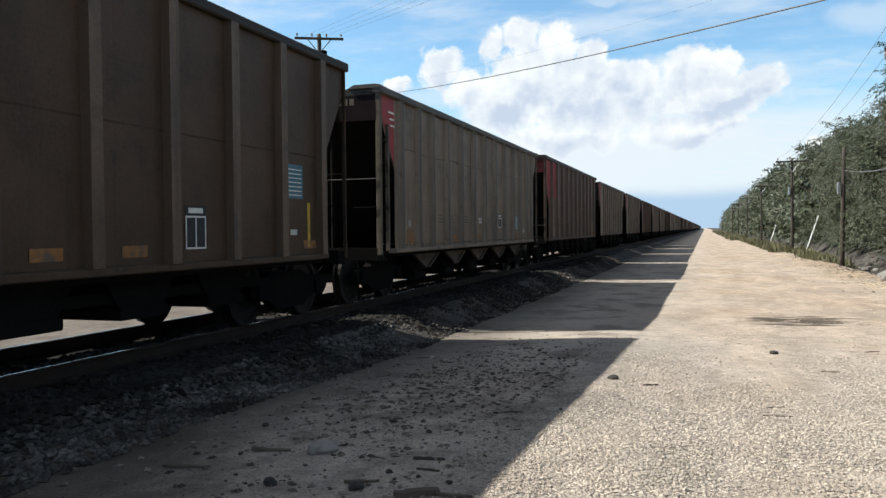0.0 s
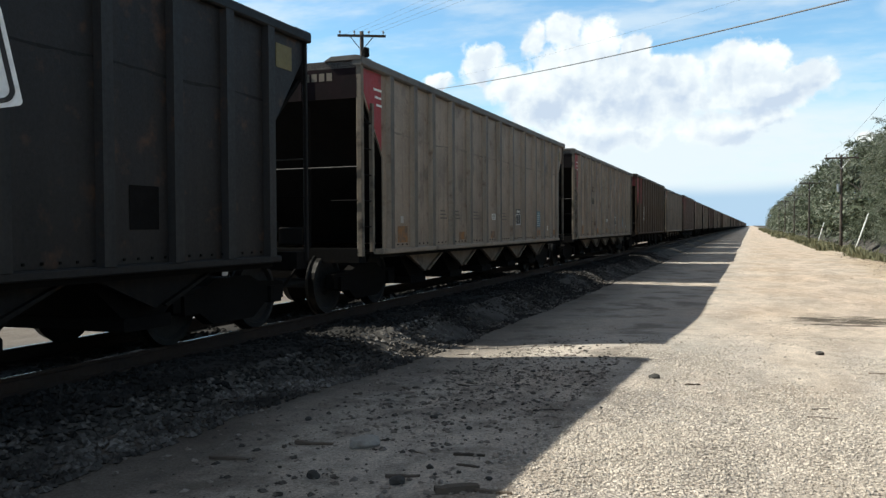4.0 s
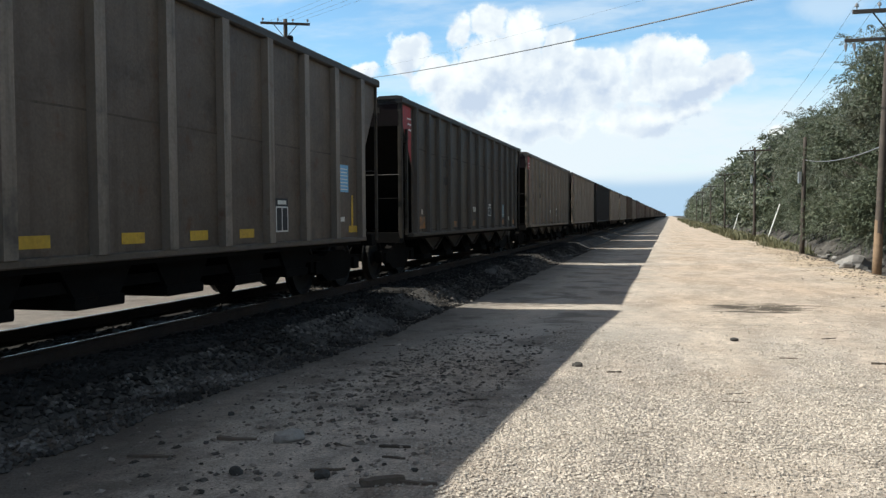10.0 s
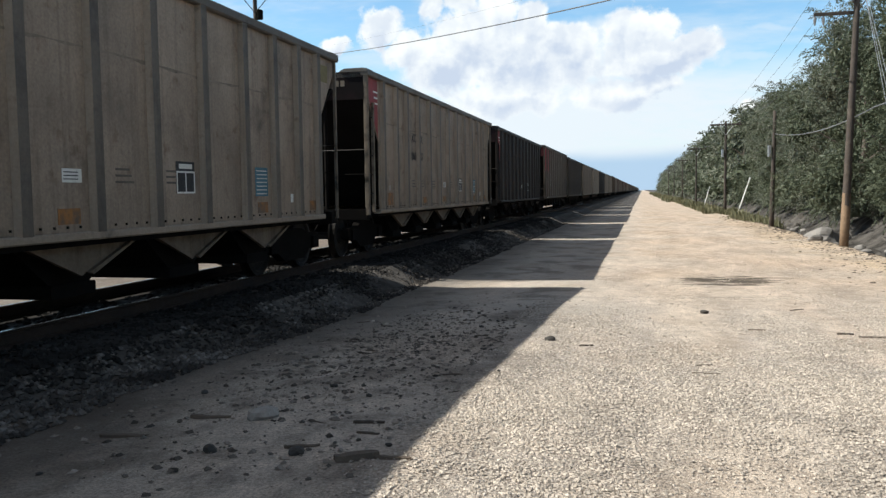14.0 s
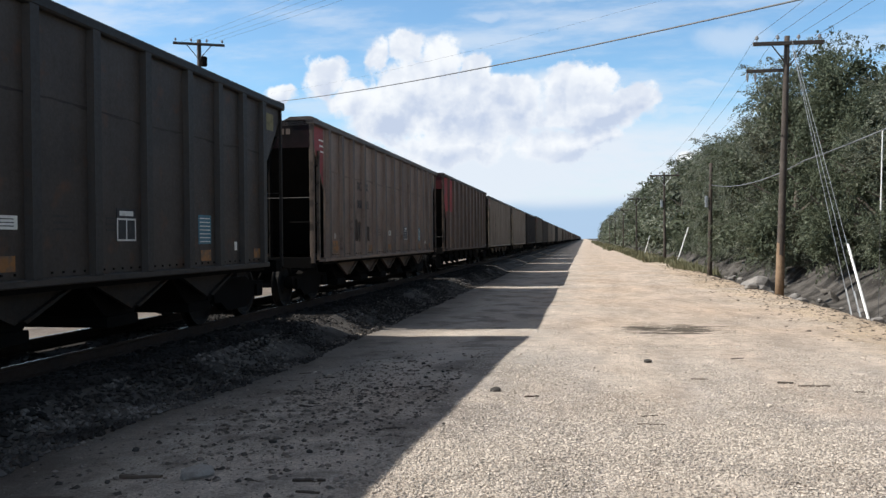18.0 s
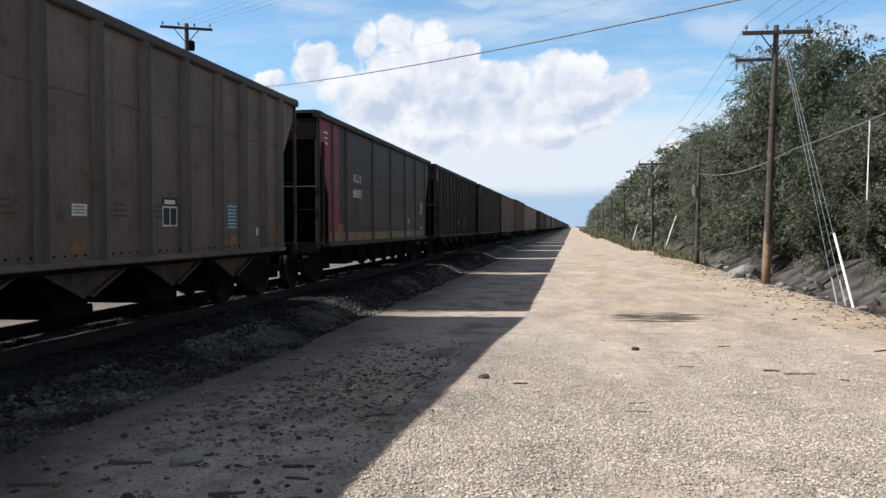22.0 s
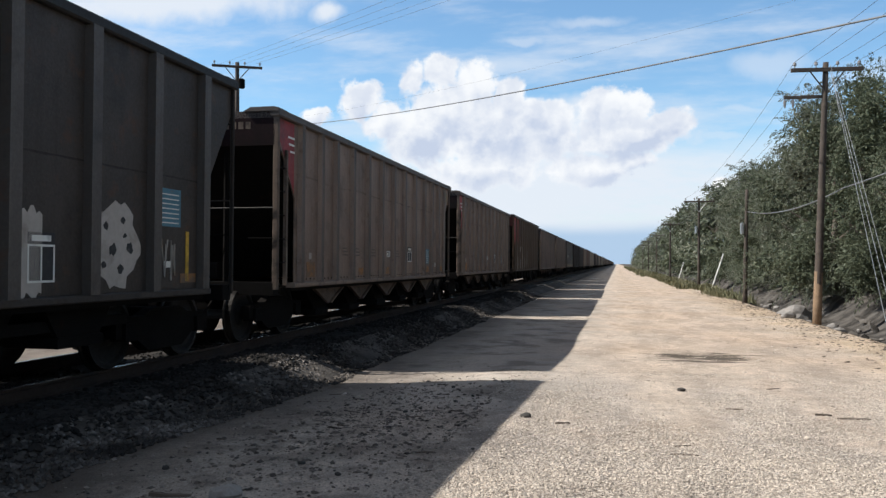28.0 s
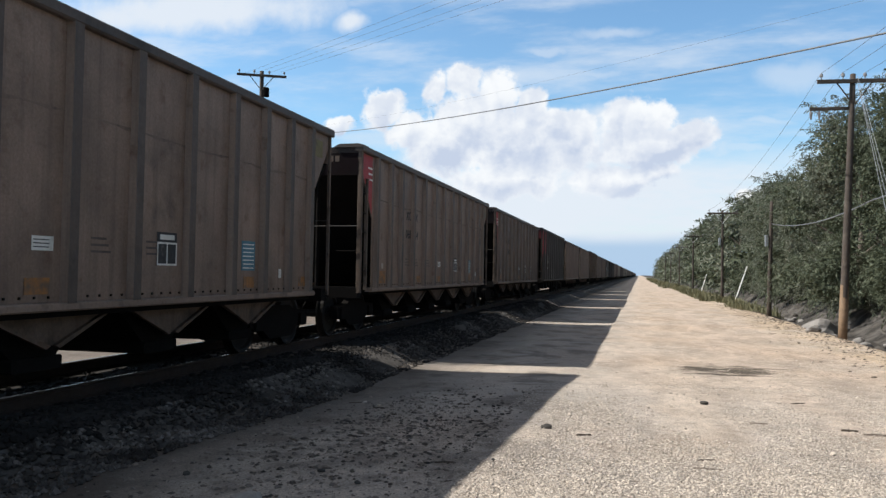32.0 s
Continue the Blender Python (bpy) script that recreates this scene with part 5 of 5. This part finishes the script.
def build_poles():
    g = lambda x, y: ground_z(x, y) - 0.05
    N_TOP = Vector((6.58, 28.8, 8.60))
    utility_pole("utility_pole", (6.3, 28.8, g(6.3, 28.8)), N_TOP, 2.2, 0.05, 0.135, 4, "tall brown wooden utility pole with crossarm and guy wires", second=True, bare=True)
    utility_pole("utility_pole", (6.4, 44.9, g(6.4, 44.9)), (6.5, 44.9, 5.9), 0, 0, 0.125, 0, "shorter wooden service pole with a grey box", box=True)
    tops = [N_TOP]
    for x, y, h in ((6.0, 65, 7.0), (6.1, 101, 6.9), (6.2, 137, 6.8), (6.2, 173, 6.8), (6.2, 209, 6.8)):
        utility_pole("utility_pole", (x, y, g(x, y)), (x, y, h), 2.2, 0.0, 0.115, 4, box=(y < 90))
        tops.append(Vector((x, y, h)))
    utility_pole("utility_pole", (-19.0, 39.5, -0.3), (-19.1, 39.5, 12.25), 2.5, 0.45, 0.16, 4, "wooden utility pole with a crossarm beyond the train", can=True)
    # wires from pole to pole, then on past the camera
    for i, u in enumerate((-0.98, -0.35, 0.35, 0.98)):
        for a, b_ in zip(tops[:-1], tops[1:]):
            wire("overhead_wire", a + Vector((u, -0.1, 0.02)), b_ + Vector((u, -0.1, 0.02)), 0.7, 0.006, M_WIRE, "thin dark overhead wire")
        wire("overhead_wire", tops[0] + Vector((u, -0.1, 0.02)), Vector((9.5 + u, -12, 10.2)), 0.8, 0.006, M_WIRE, "thin dark overhead wire")
    # thick cable that crosses high over the train
    wire("overhead_cable", (-34.5, 79.3, 15.84), (18.2, 6.9, 7.09), 0.95, 0.028, M_WIRE2, "thick pale overhead cable crossing above the train", "cable")
    wire("overhead_wire", (-34.5, 79.3, 16.5), (18.2, 6.9, 8.2), 0.95, 0.003, M_WIRE, "thin dark overhead wire")
    for dx in (-1.1, -0.4, 0.4, 1.1):
        wire("overhead_wire", (-19.1 + dx, 39.4, 12.12), (16.0 + dx * 0.4, 8.0 + dx, 10.6), 0.3, 0.0045, M_WIRE, "thin dark overhead wire")
    # service drop to the short pole and past the tall one
    wire("service_cable", (6.5, 44.7, 4.75), (7.0, 28.3, 4.5), 0.35, 0.021, M_WIRE2, "grey twisted service cable", "cable")
    wire("service_cable", (7.0, 28.3, 4.5), (11.5, 16.8, 7.2), 0.3, 0.021, M_WIRE2, "grey twisted service cable", "cable")
    # guy wires with white plastic guards at their feet
    for (gx, gy), guard in (((6.35, 20.2), True), ((6.2, 20.9), False), ((6.28, 20.5), False)):
        foot = Vector((gx, gy, g(gx, gy)))
        head = N_TOP + Vector((0.1, -0.15, -0.12 if guard else -0.3))
        gw = new("guy_wire")
        gw.location = foot
        tagged(gw, "steel guy wire with a white guard at its foot" if guard else "steel guy wire anchored beside the road", "guy wire", "guys of the tall pole")
        part("strand", Shape().tube([(0, 0, -0.1), head - foot], 0.0075, 6), M_GALV, gw)
        u = (head - foot).normalized()
        part("guard" if guard else "anchor_rod", Shape().tube([u * 0.1, u * (2.5 if guard else 0.9)], 0.032 if guard else 0.015, 8), M_GUARD if guard else M_GALV, gw, "white plastic guard" if guard else "")
    # a second guarded guy that comes down out of the leaves
    gw = new("guy_wire")
    top, low = Vector((7.30, 22.2, 4.75)), Vector((6.98, 21.6, g(6.98, 21.6)))
    gw.location = low
    tagged(gw, "slack guy wire with a pale guard among the leaves", "guy wire", "guys of the tall pole")
    part("strand", Shape().tube([(0, 0, -0.1), top - low], 0.005, 6), M_WIRE, gw)
    part("guard", Shape().tube([(top - low) * 0.58, (top - low) * 0.98], 0.018, 8), M_GUARD, gw, "pale plastic guard")
    # leaning white marker posts beyond
    for bx, by, tx, h in ((6.15, 59.0, 7.03, 2.65), (5.65, 83.5, 6.3, 2.15)):
        ob = new("marker_post")
        ob.location = (bx, by, g(bx, by))
        tagged(ob, "leaning white guy guard standing in the weeds", "post", "leaning posts")
        part("tube", Shape().tube([(0, 0, -0.1), (tx - bx, 0, h)], 0.045, 8), M_GUARD, ob)


build_poles()


def build_sign():
    s = new("road_sign")
    view = Vector((-0.743, 0.668, 0))
    r, up = Vector((0.668, 0.743, 0)), Vector((0, 0, 1))
    a = radians(11)
    e1, e2 = r * math.cos(a) + up * math.sin(a), up * math.cos(a) - r * math.sin(a)
    c = Vector((-2.8, 2.56, 2.54)) - e1 * 0.33 + e2 * 0.205
    s.location = (c.x, c.y, 0)
    tagged(s, "white rectangular sign with black border, tilted on its post", "sign")

    def rounded(w, h, rad, n=6):
        pts = []
        for cx, cy, a0 in ((w - rad, h - rad, 0), (-w + rad, h - rad, 90), (-w + rad, -h + rad, 180), (w - rad, -h + rad, 270)):
            for i in range(n + 1):
                q = radians(a0 + 90 * i / n)
                pts.append((cx + rad * math.cos(q), cy + rad * math.sin(q)))
        return pts

    def slab(pts, d0, d1):
        v = []
        for d in (d0, d1):
            for x, y in pts:
                v.append(e1 * x + e2 * y + view * d + Vector((0, 0, c.z)))
        n = len(pts)
        return Shape().add(v, [tuple(range(n)), tuple(range(2 * n - 1, n - 1, -1))] + [(i, n + i, n + (i + 1) % n, (i + 1) % n) for i in range(n)])
    part("panel", slab(rounded(0.33, 0.205, 0.02), 0.0, 0.004), M_SIGN, s)
    outer, inner = rounded(0.312, 0.187, 0.05), rounded(0.292, 0.167, 0.035)
    n = len(outer)
    v = [e1 * x + e2 * y - view * 0.003 + Vector((0, 0, c.z)) for x, y in outer + inner]
    part("border", Shape().add(v, [(i, (i + 1) % n, n + (i + 1) % n, n + i) for i in range(n)]), M_BLACK, s, "black border with rounded corners")
    part("post", Shape().box(view.x * 0.04 - 0.03, view.x * 0.04 + 0.03, view.y * 0.04 - 0.02, view.y * 0.04 + 0.02, 0.2, c.z + 0.18), M_GALV, s, "steel post")


build_sign()


# ================= trees =================
def crown_mesh(name, rnd, height, radius, clumps, leaves, size, mat):
    """Leaves in sprays that arch out of many lobes and droop at their tips, leafy close to the ground, with dark gaps between."""
    lobes = []
    for i in range(27):
        h = rnd.uniform(0.03, 0.88) if i % 4 else rnd.uniform(0.02, 0.2)
        a = 2.4 * i + rnd.uniform(-0.5, 0.5)
        rr = radius * (1.0 - 0.80 * max(0.0, h - 0.45) / 0.55) * rnd.uniform(0.45, 0.98)
        lobes.append((Vector((rr * math.cos(a), rr * math.sin(a), h * height)), radius * rnd.uniform(0.17, 0.38)))
    lobes.append((Vector((0, 0, height * 0.90)), radius * 0.34))
    v, f = [], []

    def leaf(p, t, q, wide):
        side = t.cross(Vector((rnd.gauss(0, 0.6), rnd.gauss(0, 0.6), rnd.gauss(1.2, 0.6)))).normalized()
        n = len(v)
        v.extend([p - t * q * 0.5, p + side * q * wide, p + t * q * 0.5, p - side * q * wide])
        f.append((n, n + 1, n + 2, n + 3))
    per = max(leaves * 7 // 10 // clumps, 1)
    for _ in range(clumps):
        lc, lr = rnd.choice(lobes)
        d = Vector((rnd.gauss(0, 1), rnd.gauss(0, 1), rnd.gauss(0.55, 0.8))).normalized()
        c = lc + d * lr * rnd.uniform(0.75, 1.05)
        c.z = max(c.z, 0.25)
        out = (d + Vector((rnd.gauss(0.1, 0.3), rnd.gauss(0, 0.3), rnd.gauss(0.1, 0.25)))).normalized()
        run = rnd.uniform(0.45, 1.0) * radius * 0.36
        droop = rnd.uniform(0.3, 0.8)
        for _ in range(per):
            w = rnd.random()
            t = (out - Vector((0, 0, 1.5 * droop * w))).normalized()
            p = c + out * w * run - Vector((0, 0, droop * w * w * run)) + Vector((rnd.gauss(0, 1), rnd.gauss(0, 1), rnd.gauss(0, 0.6))) * 0.10 * (1.15 - w) * max(1.0, size / 0.12)
            leaf(p, (t + Vector((rnd.gauss(0, 0.4), rnd.gauss(0, 0.4), rnd.gauss(-0.1, 0.3)))).normalized(), size * rnd.uniform(0.8, 1.7), 0.15)
    for _ in range(leaves * 3 // 10):
        lc, lr = rnd.choice(lobes)
        d = Vector((rnd.gauss(0, 1), rnd.gauss(0, 1), rnd.gauss(0, 1))).normalized()
        p = lc + d * lr * rnd.uniform(0.1, 0.80)
        p.z = max(p.z, 0.2)
        leaf(p, Vector((rnd.gauss(0, 1), rnd.gauss(0, 1), rnd.gauss(0, 1))).normalized(), size * rnd.uniform(1.4, 2.2), 0.30)
    return mesh_of(name, v, f, mat)


def trunk_shape(rnd, height):
    s = Shape()
    pts = [Vector((0.12 * math.sin(i * 1.3) * i * 0.25, 0.1 * math.cos(i * 1.7) * i * 0.25, -0.4 if i == 0 else height * 0.62 * i / 5)) for i in range(6)]
    s.tube(pts, [0.22, 0.19, 0.16, 0.12, 0.09, 0.05], 9)
    limbs = []
    for i in range(7):
        p = pts[2 + i % 3]
        a = rnd.uniform(0, 6.28)
        e = p + Vector((math.cos(a) * rnd.uniform(1.0, 2.0), math.sin(a) * rnd.uniform(1.0, 2.0), rnd.uniform(0.8, 2.4)))
        limbs.append(Shape().tube([p, p.lerp(e, 0.5) + Vector((0, 0, 0.15)), e], [0.075, 0.05, 0.015], 6))
    return s, limbs


def tree(rnd, height, radius, clumps, leaves, size, mat, label):
    ob = new("tree")
    s, limbs = trunk_shape(rnd, height)
    part("trunk", s, M_BARK, ob, smooth=True)
    for l in limbs:
        part("limb", l, M_BARK, ob)
    part("crown", crown_mesh("crown", rnd, height, radius, clumps, leaves, size, mat), None, ob)
    return tagged(ob, label, "tree", "trees along the road")


def build_trees():
    rnd = random.Random(21)
    near = [tree(rnd, 8.4, 2.75, 1100, 62000, 0.085, M_LEAF, "dense dark green elm-like tree leafy to the ground"),
            tree(rnd, 9.1, 2.9, 1100, 62000, 0.085, M_LEAF2, "tall tree with silvery green wind-blown leaves"),
            tree(rnd, 7.6, 2.65, 1000, 56000, 0.085, M_LEAF, "dark green bushy tree leafy to the ground")]
    spots = []
    y = 14.0
    while y < 72:
        spots.append((rnd.uniform(9.3, 10.3), y))
        y += rnd.uniform(2.6, 3.6)
    for i, (x, y) in enumerate(spots):
        # paler silvery trees past y = 34 stand in for hazier distance
        src = near[i] if i < 3 else near[(0, 2, 0, 2, 1)[i % 5]] if y < 34 else near[(1, 1, 0, 1, 2)[i % 5]]
        tall = (8.4, 9.1, 7.6)[near.index(src)]
        goal = 6.0 + 2.9 * smoothstep(30, 35, y) - 1.3 * smoothstep(40, 48, y) + 0.6 * smoothstep(55, 65, y)          # lower trees by the guyed pole, then an even row
        s = goal * rnd.choice((0.84, 0.93, 1.0, 1.0, 1.05)) / tall
        m = pose(x, y, ground_z(x, y) - 0.1, 0, 0, rnd.uniform(0, 360))
        if i < 3:
            t = src
            t.matrix_basis = m
        else:
            t = copy_thing(src, m)
        t.scale = (0.35 + 0.65 * s, 0.35 + 0.65 * s, s)
    far = [tree(rnd, 8.5, 2.8, 360, 4000, 0.33, M_LEAF, "dense green roadside tree, row continued unseen behind the camera"),
           tree(rnd, 8.0, 2.8, 360, 4000, 0.33, M_LEAF2, "silvery green roadside tree, row continued unseen behind the camera")]
    for i in range(11):
        x, y = rnd.uniform(12.4, 14.0), 18 + 5.2 * i
        m = pose(x, y, ground_z(x, y) - 0.1, 0, 0, rnd.uniform(0, 360))
        copy_thing(far[i % 2], m)
    # row runs on unseen beside and behind the camera, added to dim sky fill
    y, i = -60.0, 0
    while y < 400:
        if 13 < y < 72:
            y = 72.0
        x = rnd.uniform(9.3, 10.8)
        m = pose(x, y, ground_z(x, y) - 0.1, 0, 0, rnd.uniform(0, 360))
        t = far[i] if i < 2 else copy_thing(far[i % 2], m)
        t.matrix_basis = m
        s = rnd.choice((0.84, 0.93, 1.0, 1.05, 1.12)) * rnd.uniform(0.95, 1.05)
        t.scale = (s, s, s)
        y += rnd.uniform(3.4, 4.5) * (1.5 if y < 13 else 1 if y < 200 else 1.4)
        i += 1


build_trees()


def build_weeds():
    """Dry grass and low weeds along the verge."""
    rnd = random.Random(31)
    v, f = [], []

    def tuft(x, y, h, n):
        z = ground_z(x, y)
        for _ in range(n):
            a, l = rnd.uniform(0, 6.28), rnd.uniform(0.1, 0.5) * h
            bx, by = x + rnd.gauss(0, 0.16), y + rnd.gauss(0, 0.16)
            w = rnd.uniform(0.012, 0.03) * (1 + y / 60)
            hh = h * rnd.uniform(0.5, 1.1)
            n0 = len(v)
            px, py = -math.sin(a) * w, math.cos(a) * w
            v.extend([(bx - px, by - py, z - 0.02), (bx + px, by + py, z - 0.02), (bx + math.cos(a) * l + px * 0.4, by + math.sin(a) * l + py * 0.4, z + hh), (bx + math.cos(a) * l - px * 0.4, by + math.sin(a) * l - py * 0.4, z + hh * 0.95)])
            f.append((n0, n0 + 1, n0 + 2, n0 + 3))
    for _ in range(650):
        y = rnd.uniform(48, 210)
        tuft(rnd.uniform(4.7, 7.6) if y > 65 else rnd.uniform(5.7, 7.6), y, rnd.uniform(0.2, 0.6), 26)
    for _ in range(160):
        y = rnd.uniform(120, 420)
        tuft(rnd.uniform(3.4, 5.8), y, rnd.uniform(0.3, 0.8), 22)
    ob = new("weeds", mesh_of("weeds", v, f, M_WEED))
    tagged(ob, "dry yellow-green weeds and grass along the verge", "weeds", kind="stuff")


build_weeds()


# ================= stones and litter on the road =================
def rock_mesh(name, rnd, r, mat, flat=0.65, sub=2):
    bm = bmesh.new()
    bmesh.ops.create_icosphere(bm, subdivisions=sub, radius=r)
    o = Vector((rnd.uniform(0, 50), rnd.uniform(0, 50), 0))
    sx, sy = rnd.uniform(0.8, 1.35), rnd.uniform(0.75, 1.1)
    for q in bm.verts:
        k = 1 + 0.38 * noise.noise(q.co / r * 0.9 + o) + 0.14 * noise.noise(q.co / r * 2.6 + o)
        q.co = Vector((q.co.x * k * sx, q.co.y * k * sy, q.co.z * k * flat))
    me = bpy.data.meshes.new(name)
    bm.to_mesh(me)
    bm.free()
    me.materials.append(mat)
    return me


def rock(name, x, y, r, mat, label, seed, flat=0.65, sub=2, group="loose stones"):
    rnd = random.Random(seed)
    ob = new(name, rock_mesh(name, rnd, r, mat, flat, sub))
    ob.location = (x, y, ground_z(x, y) + r * flat * 0.45)
    ob.rotation_euler = (0, 0, rnd.uniform(0, 6.28))
    return tagged(ob, label, "rock" if r > 0.2 else "stone", group)


def chip(x, y, length, width, turn, seed, label="splintered weathered wood chip lying on the dirt"):
    rnd = random.Random(seed)
    s = Shape()
    n = 6
    h = width * 0.5
    ring = []
    for i in range(n + 1):
        t = -0.5 + i / n
        taper = 1 - 0.6 * max(0, abs(t) * 2 - 0.6) - rnd.uniform(0, 0.2)
        ring.append((t * length, width * 0.5 * taper, h * rnd.uniform(0.7, 1.0)))
    v = []
    for px, w, hh in ring:
        v += [(px, -w, 0), (px, w, 0), (px, w * 0.8, hh), (px, -w * 0.8, hh)]
    f = [(0, 3, 2, 1), (4 * n, 4 * n + 1, 4 * n + 2, 4 * n + 3)]
    for i in range(n):
        f += [(4 * i + a, 4 * i + (a + 1) % 4, 4 * (i + 1) + (a + 1) % 4, 4 * (i + 1) + a) for a in range(4)]
    s.add(v, f)
    ob = new("wood_chip", s.mesh("wood_chip", M_WOODBIT))
    ob.location, ob.rotation_euler = (x, y, ground_z(x, y) - 0.003), (0, 0, turn)
    return tagged(ob, label, "wood chip", "scattered wood chips")


def build_litter():
    rock("stone", -0.95, 8.96, 0.05, M_DARKSTONE, "fist-sized dark stone on the gravel", 1)
    rock("stone", -2.55, 4.49, 0.055, M_DARKSTONE, "small dark stone on the dirt", 2)
    rock("stone", -1.98, 4.48, 0.05, M_DARKSTONE, "small dark stone on the dirt", 3)
    rock("stone", -2.57, 5.28, 0.12, M_PALESTONE, "pale flat broken stone on the dirt", 4, 0.5)
    rock("stone", 0.86, 11.84, 0.055, M_DARKSTONE, "small dark stone on the gravel", 5)
    chip(-1.58, 4.42, 0.26, 0.085, 0.55, 6, "thick splintered piece of dark wood on the dirt")
    chip(-3.4, 4.85, 0.34, 0.05, 0.1, 7)
    chip(-3.0, 5.3, 0.3, 0.05, 0.05, 8)
    chip(2.22, 9.9, 0.17, 0.05, 0.0, 9)
    chip(2.48, 9.7, 0.34, 0.04, 0.05, 10)
    rnd = random.Random(77)
    for i in range(70):
        x = rnd.uniform(-3.9, -1.2) if i % 3 else rnd.uniform(-1.2, 4.6)
        y = rnd.uniform(4.0, 12) if i % 3 else rnd.uniform(5.2, 14)
        if i % 2:
            chip(x, y, rnd.uniform(0.08, 0.24), rnd.uniform(0.016, 0.04), rnd.gauss(0.1, 0.5), 200 + i)
        else:
            rock("stone", x, y, rnd.uniform(0.016, 0.036), rnd.choice((M_DARKSTONE, M_DARKSTONE, M_STONE)) if i % 3 else M_STONE, "small loose stone on the dirt", 300 + i, 0.6, 1)
    # boulders along the bank
    rock("boulder", 6.75, 34.3, 0.55, M_BOULDER, "large grey boulder beside the road", 11, 0.75, 3, "boulders of the bank")
    rock("boulder", 6.0, 31.7, 0.22, M_BOULDER, "grey rock at the edge of the road", 12, 0.6, 3, "boulders of the bank")
    for i in range(26):
        y = rnd.uniform(17, 48)
        rock("boulder", rnd.uniform(6.3, 7.8), y, rnd.uniform(0.08, 0.24), M_BOULDER, "grey rock on the shaly bank", 400 + i, 0.6, 2, "boulders of the bank")

    # tilted slabs of shale that stick out of the bank
    for i in range(34):
        x, y = rnd.uniform(6.7, 8.5), rnd.uniform(16, 50)
        ob = rock("shale_rock", x, y, rnd.uniform(0.10, 0.3), M_SHALE, "tilted grey shale rock sticking out of the bank", 500 + i, 0.20, 1, "shale rocks of the bank")
        ob.location.z += 0.05
        ob.rotation_euler = (rnd.gauss(0.5, 0.25), rnd.gauss(0, 0.25), rnd.gauss(0.5, 0.5))

    def twigs(r):
        x, y = 6.3 - abs(r.gauss(0, 0.8)), r.uniform(15, 60)
        return x, y, ground_z(x, y) + 0.004
    ob = new("leaf_litter", stone_mesh(random.Random(47), 1800, twigs, lambda r: 0.015 + 0.05 * r.random() ** 3, "leaf_litter", M_WOODBIT, 0.4))
    tagged(ob, "dead leaves and bits of bark at the road edge", "leaf litter", kind="stuff")

    def gravel(r):
        while True:
            x, y = r.uniform(-1.6, 5.4), 2.8 + 11.4 * r.random() ** 1.4
            row = 0.9 * math.exp(-((x + 0.55) / 0.8) ** 2) + math.exp(-((x - 1.5) / 0.5) ** 2) * smoothstep(13.5, 10, y)
            row += 0.7 * math.exp(-((x - 3.2) / 0.7) ** 2) + 0.8 * math.exp(-((y - 6.7) / 1.1) ** 2) * math.exp(-((x - 1.2) / 1.6) ** 2)
            if row * (1.15 - y / 14) + 0.75 * noise.noise((x * 0.9, y * 0.6, 4.0)) + 0.3 * noise.noise((x * 3.1, y * 2.4, 7.0)) > r.uniform(0.05, 1.1):
                return x, y, ground_z(x, y) + 0.004
    ob = new("gravel", stone_mesh(random.Random(41), 80000, gravel, lambda r: 0.005 + 0.0115 * r.random() ** 1.9, "gravel", M_STONE, 0.6, True))
    tagged(ob, "loose pale grey gravel on the dirt road", "gravel", kind="stuff")

    def crumbs(r):
        x, y = r.uniform(-1.2, 6.2), 8 + 34 * r.random() ** 1.3
        return x, y, ground_z(x, y) + 0.004
    ob = new("crumbs", stone_mesh(random.Random(43), 5200, crumbs, lambda r: 0.006 + 0.022 * r.random() ** 4, "crumbs", M_STONE))
    tagged(ob, "scattered clods and small stones on the dirt road", "stones", kind="stuff")

    def rubble(r):
        x, y = r.gauss(-2.6, 0.8), r.gauss(8.2, 2.2)
        x, y = min(x, -1.35 - (x % 0.4)), max(y, 3.6 + (y % 1.0))
        return x, y, ground_z(x, y) + 0.004
    ob = new("rubble", stone_mesh(random.Random(42), 4600, rubble, lambda r: 0.006 + 0.028 * r.random() ** 4, "rubble", M_RUBBLE))
    tagged(ob, "scattered dark crushed stones on shaded dirt", "rubble", kind="stuff")


build_litter()


# ================= what moves =================
def train_place(t):
    """How far the front corner of the first car has come, in metres along the track."""
    return 12.157 + 11.378 * t + 0.02601 * t * t


# slack of the couplings, car by car
SLACK = {0: 0.20, 1: 0.15, 2: 0.15, 3: 0.20, 4: 0.10, 5: 0.05, 7: 0.16, 8: -0.1, 9: 0.12, 12: -0.1, 13: -0.2, 14: -0.27, 15: -0.08, 16: 0.1, 17: 0.22, 18: 0.05, 21: 0.08, 22: -0.04, 23: -0.1, 24: -0.15}


def motions():
    for k, car in TRAIN:
        y0 = SLACK.get(k, 0.0) - PITCH * k - HALF
        walk(car, [(t, pose(TRACK_X, train_place(t) + y0, RAIL_Z)) for t in range(33)])
    # wheels roll without slip; wheels alike in their trucks share one roll
    rolled = {}
    for k, car in TRAIN:
        for o in car.children_recursive:
            if not o.name.startswith("wheelset"):
                continue
            side = o.location.y > 0
            if side not in rolled:
                x, y, z = o.location
                walk(o, [(i / FPS, pose(x, y, z, -math.degrees((train_place(i / FPS) - 12.157) / 0.46))) for i in range(0, 32 * FPS + 1)])
                rolled[side] = o.animation_data
            else:
                o.rotation_mode = "QUATERNION"
                o.animation_data_create()
                o.animation_data.action = rolled[side].action
                o.animation_data.action_slot = rolled[side].action_slot


motions()
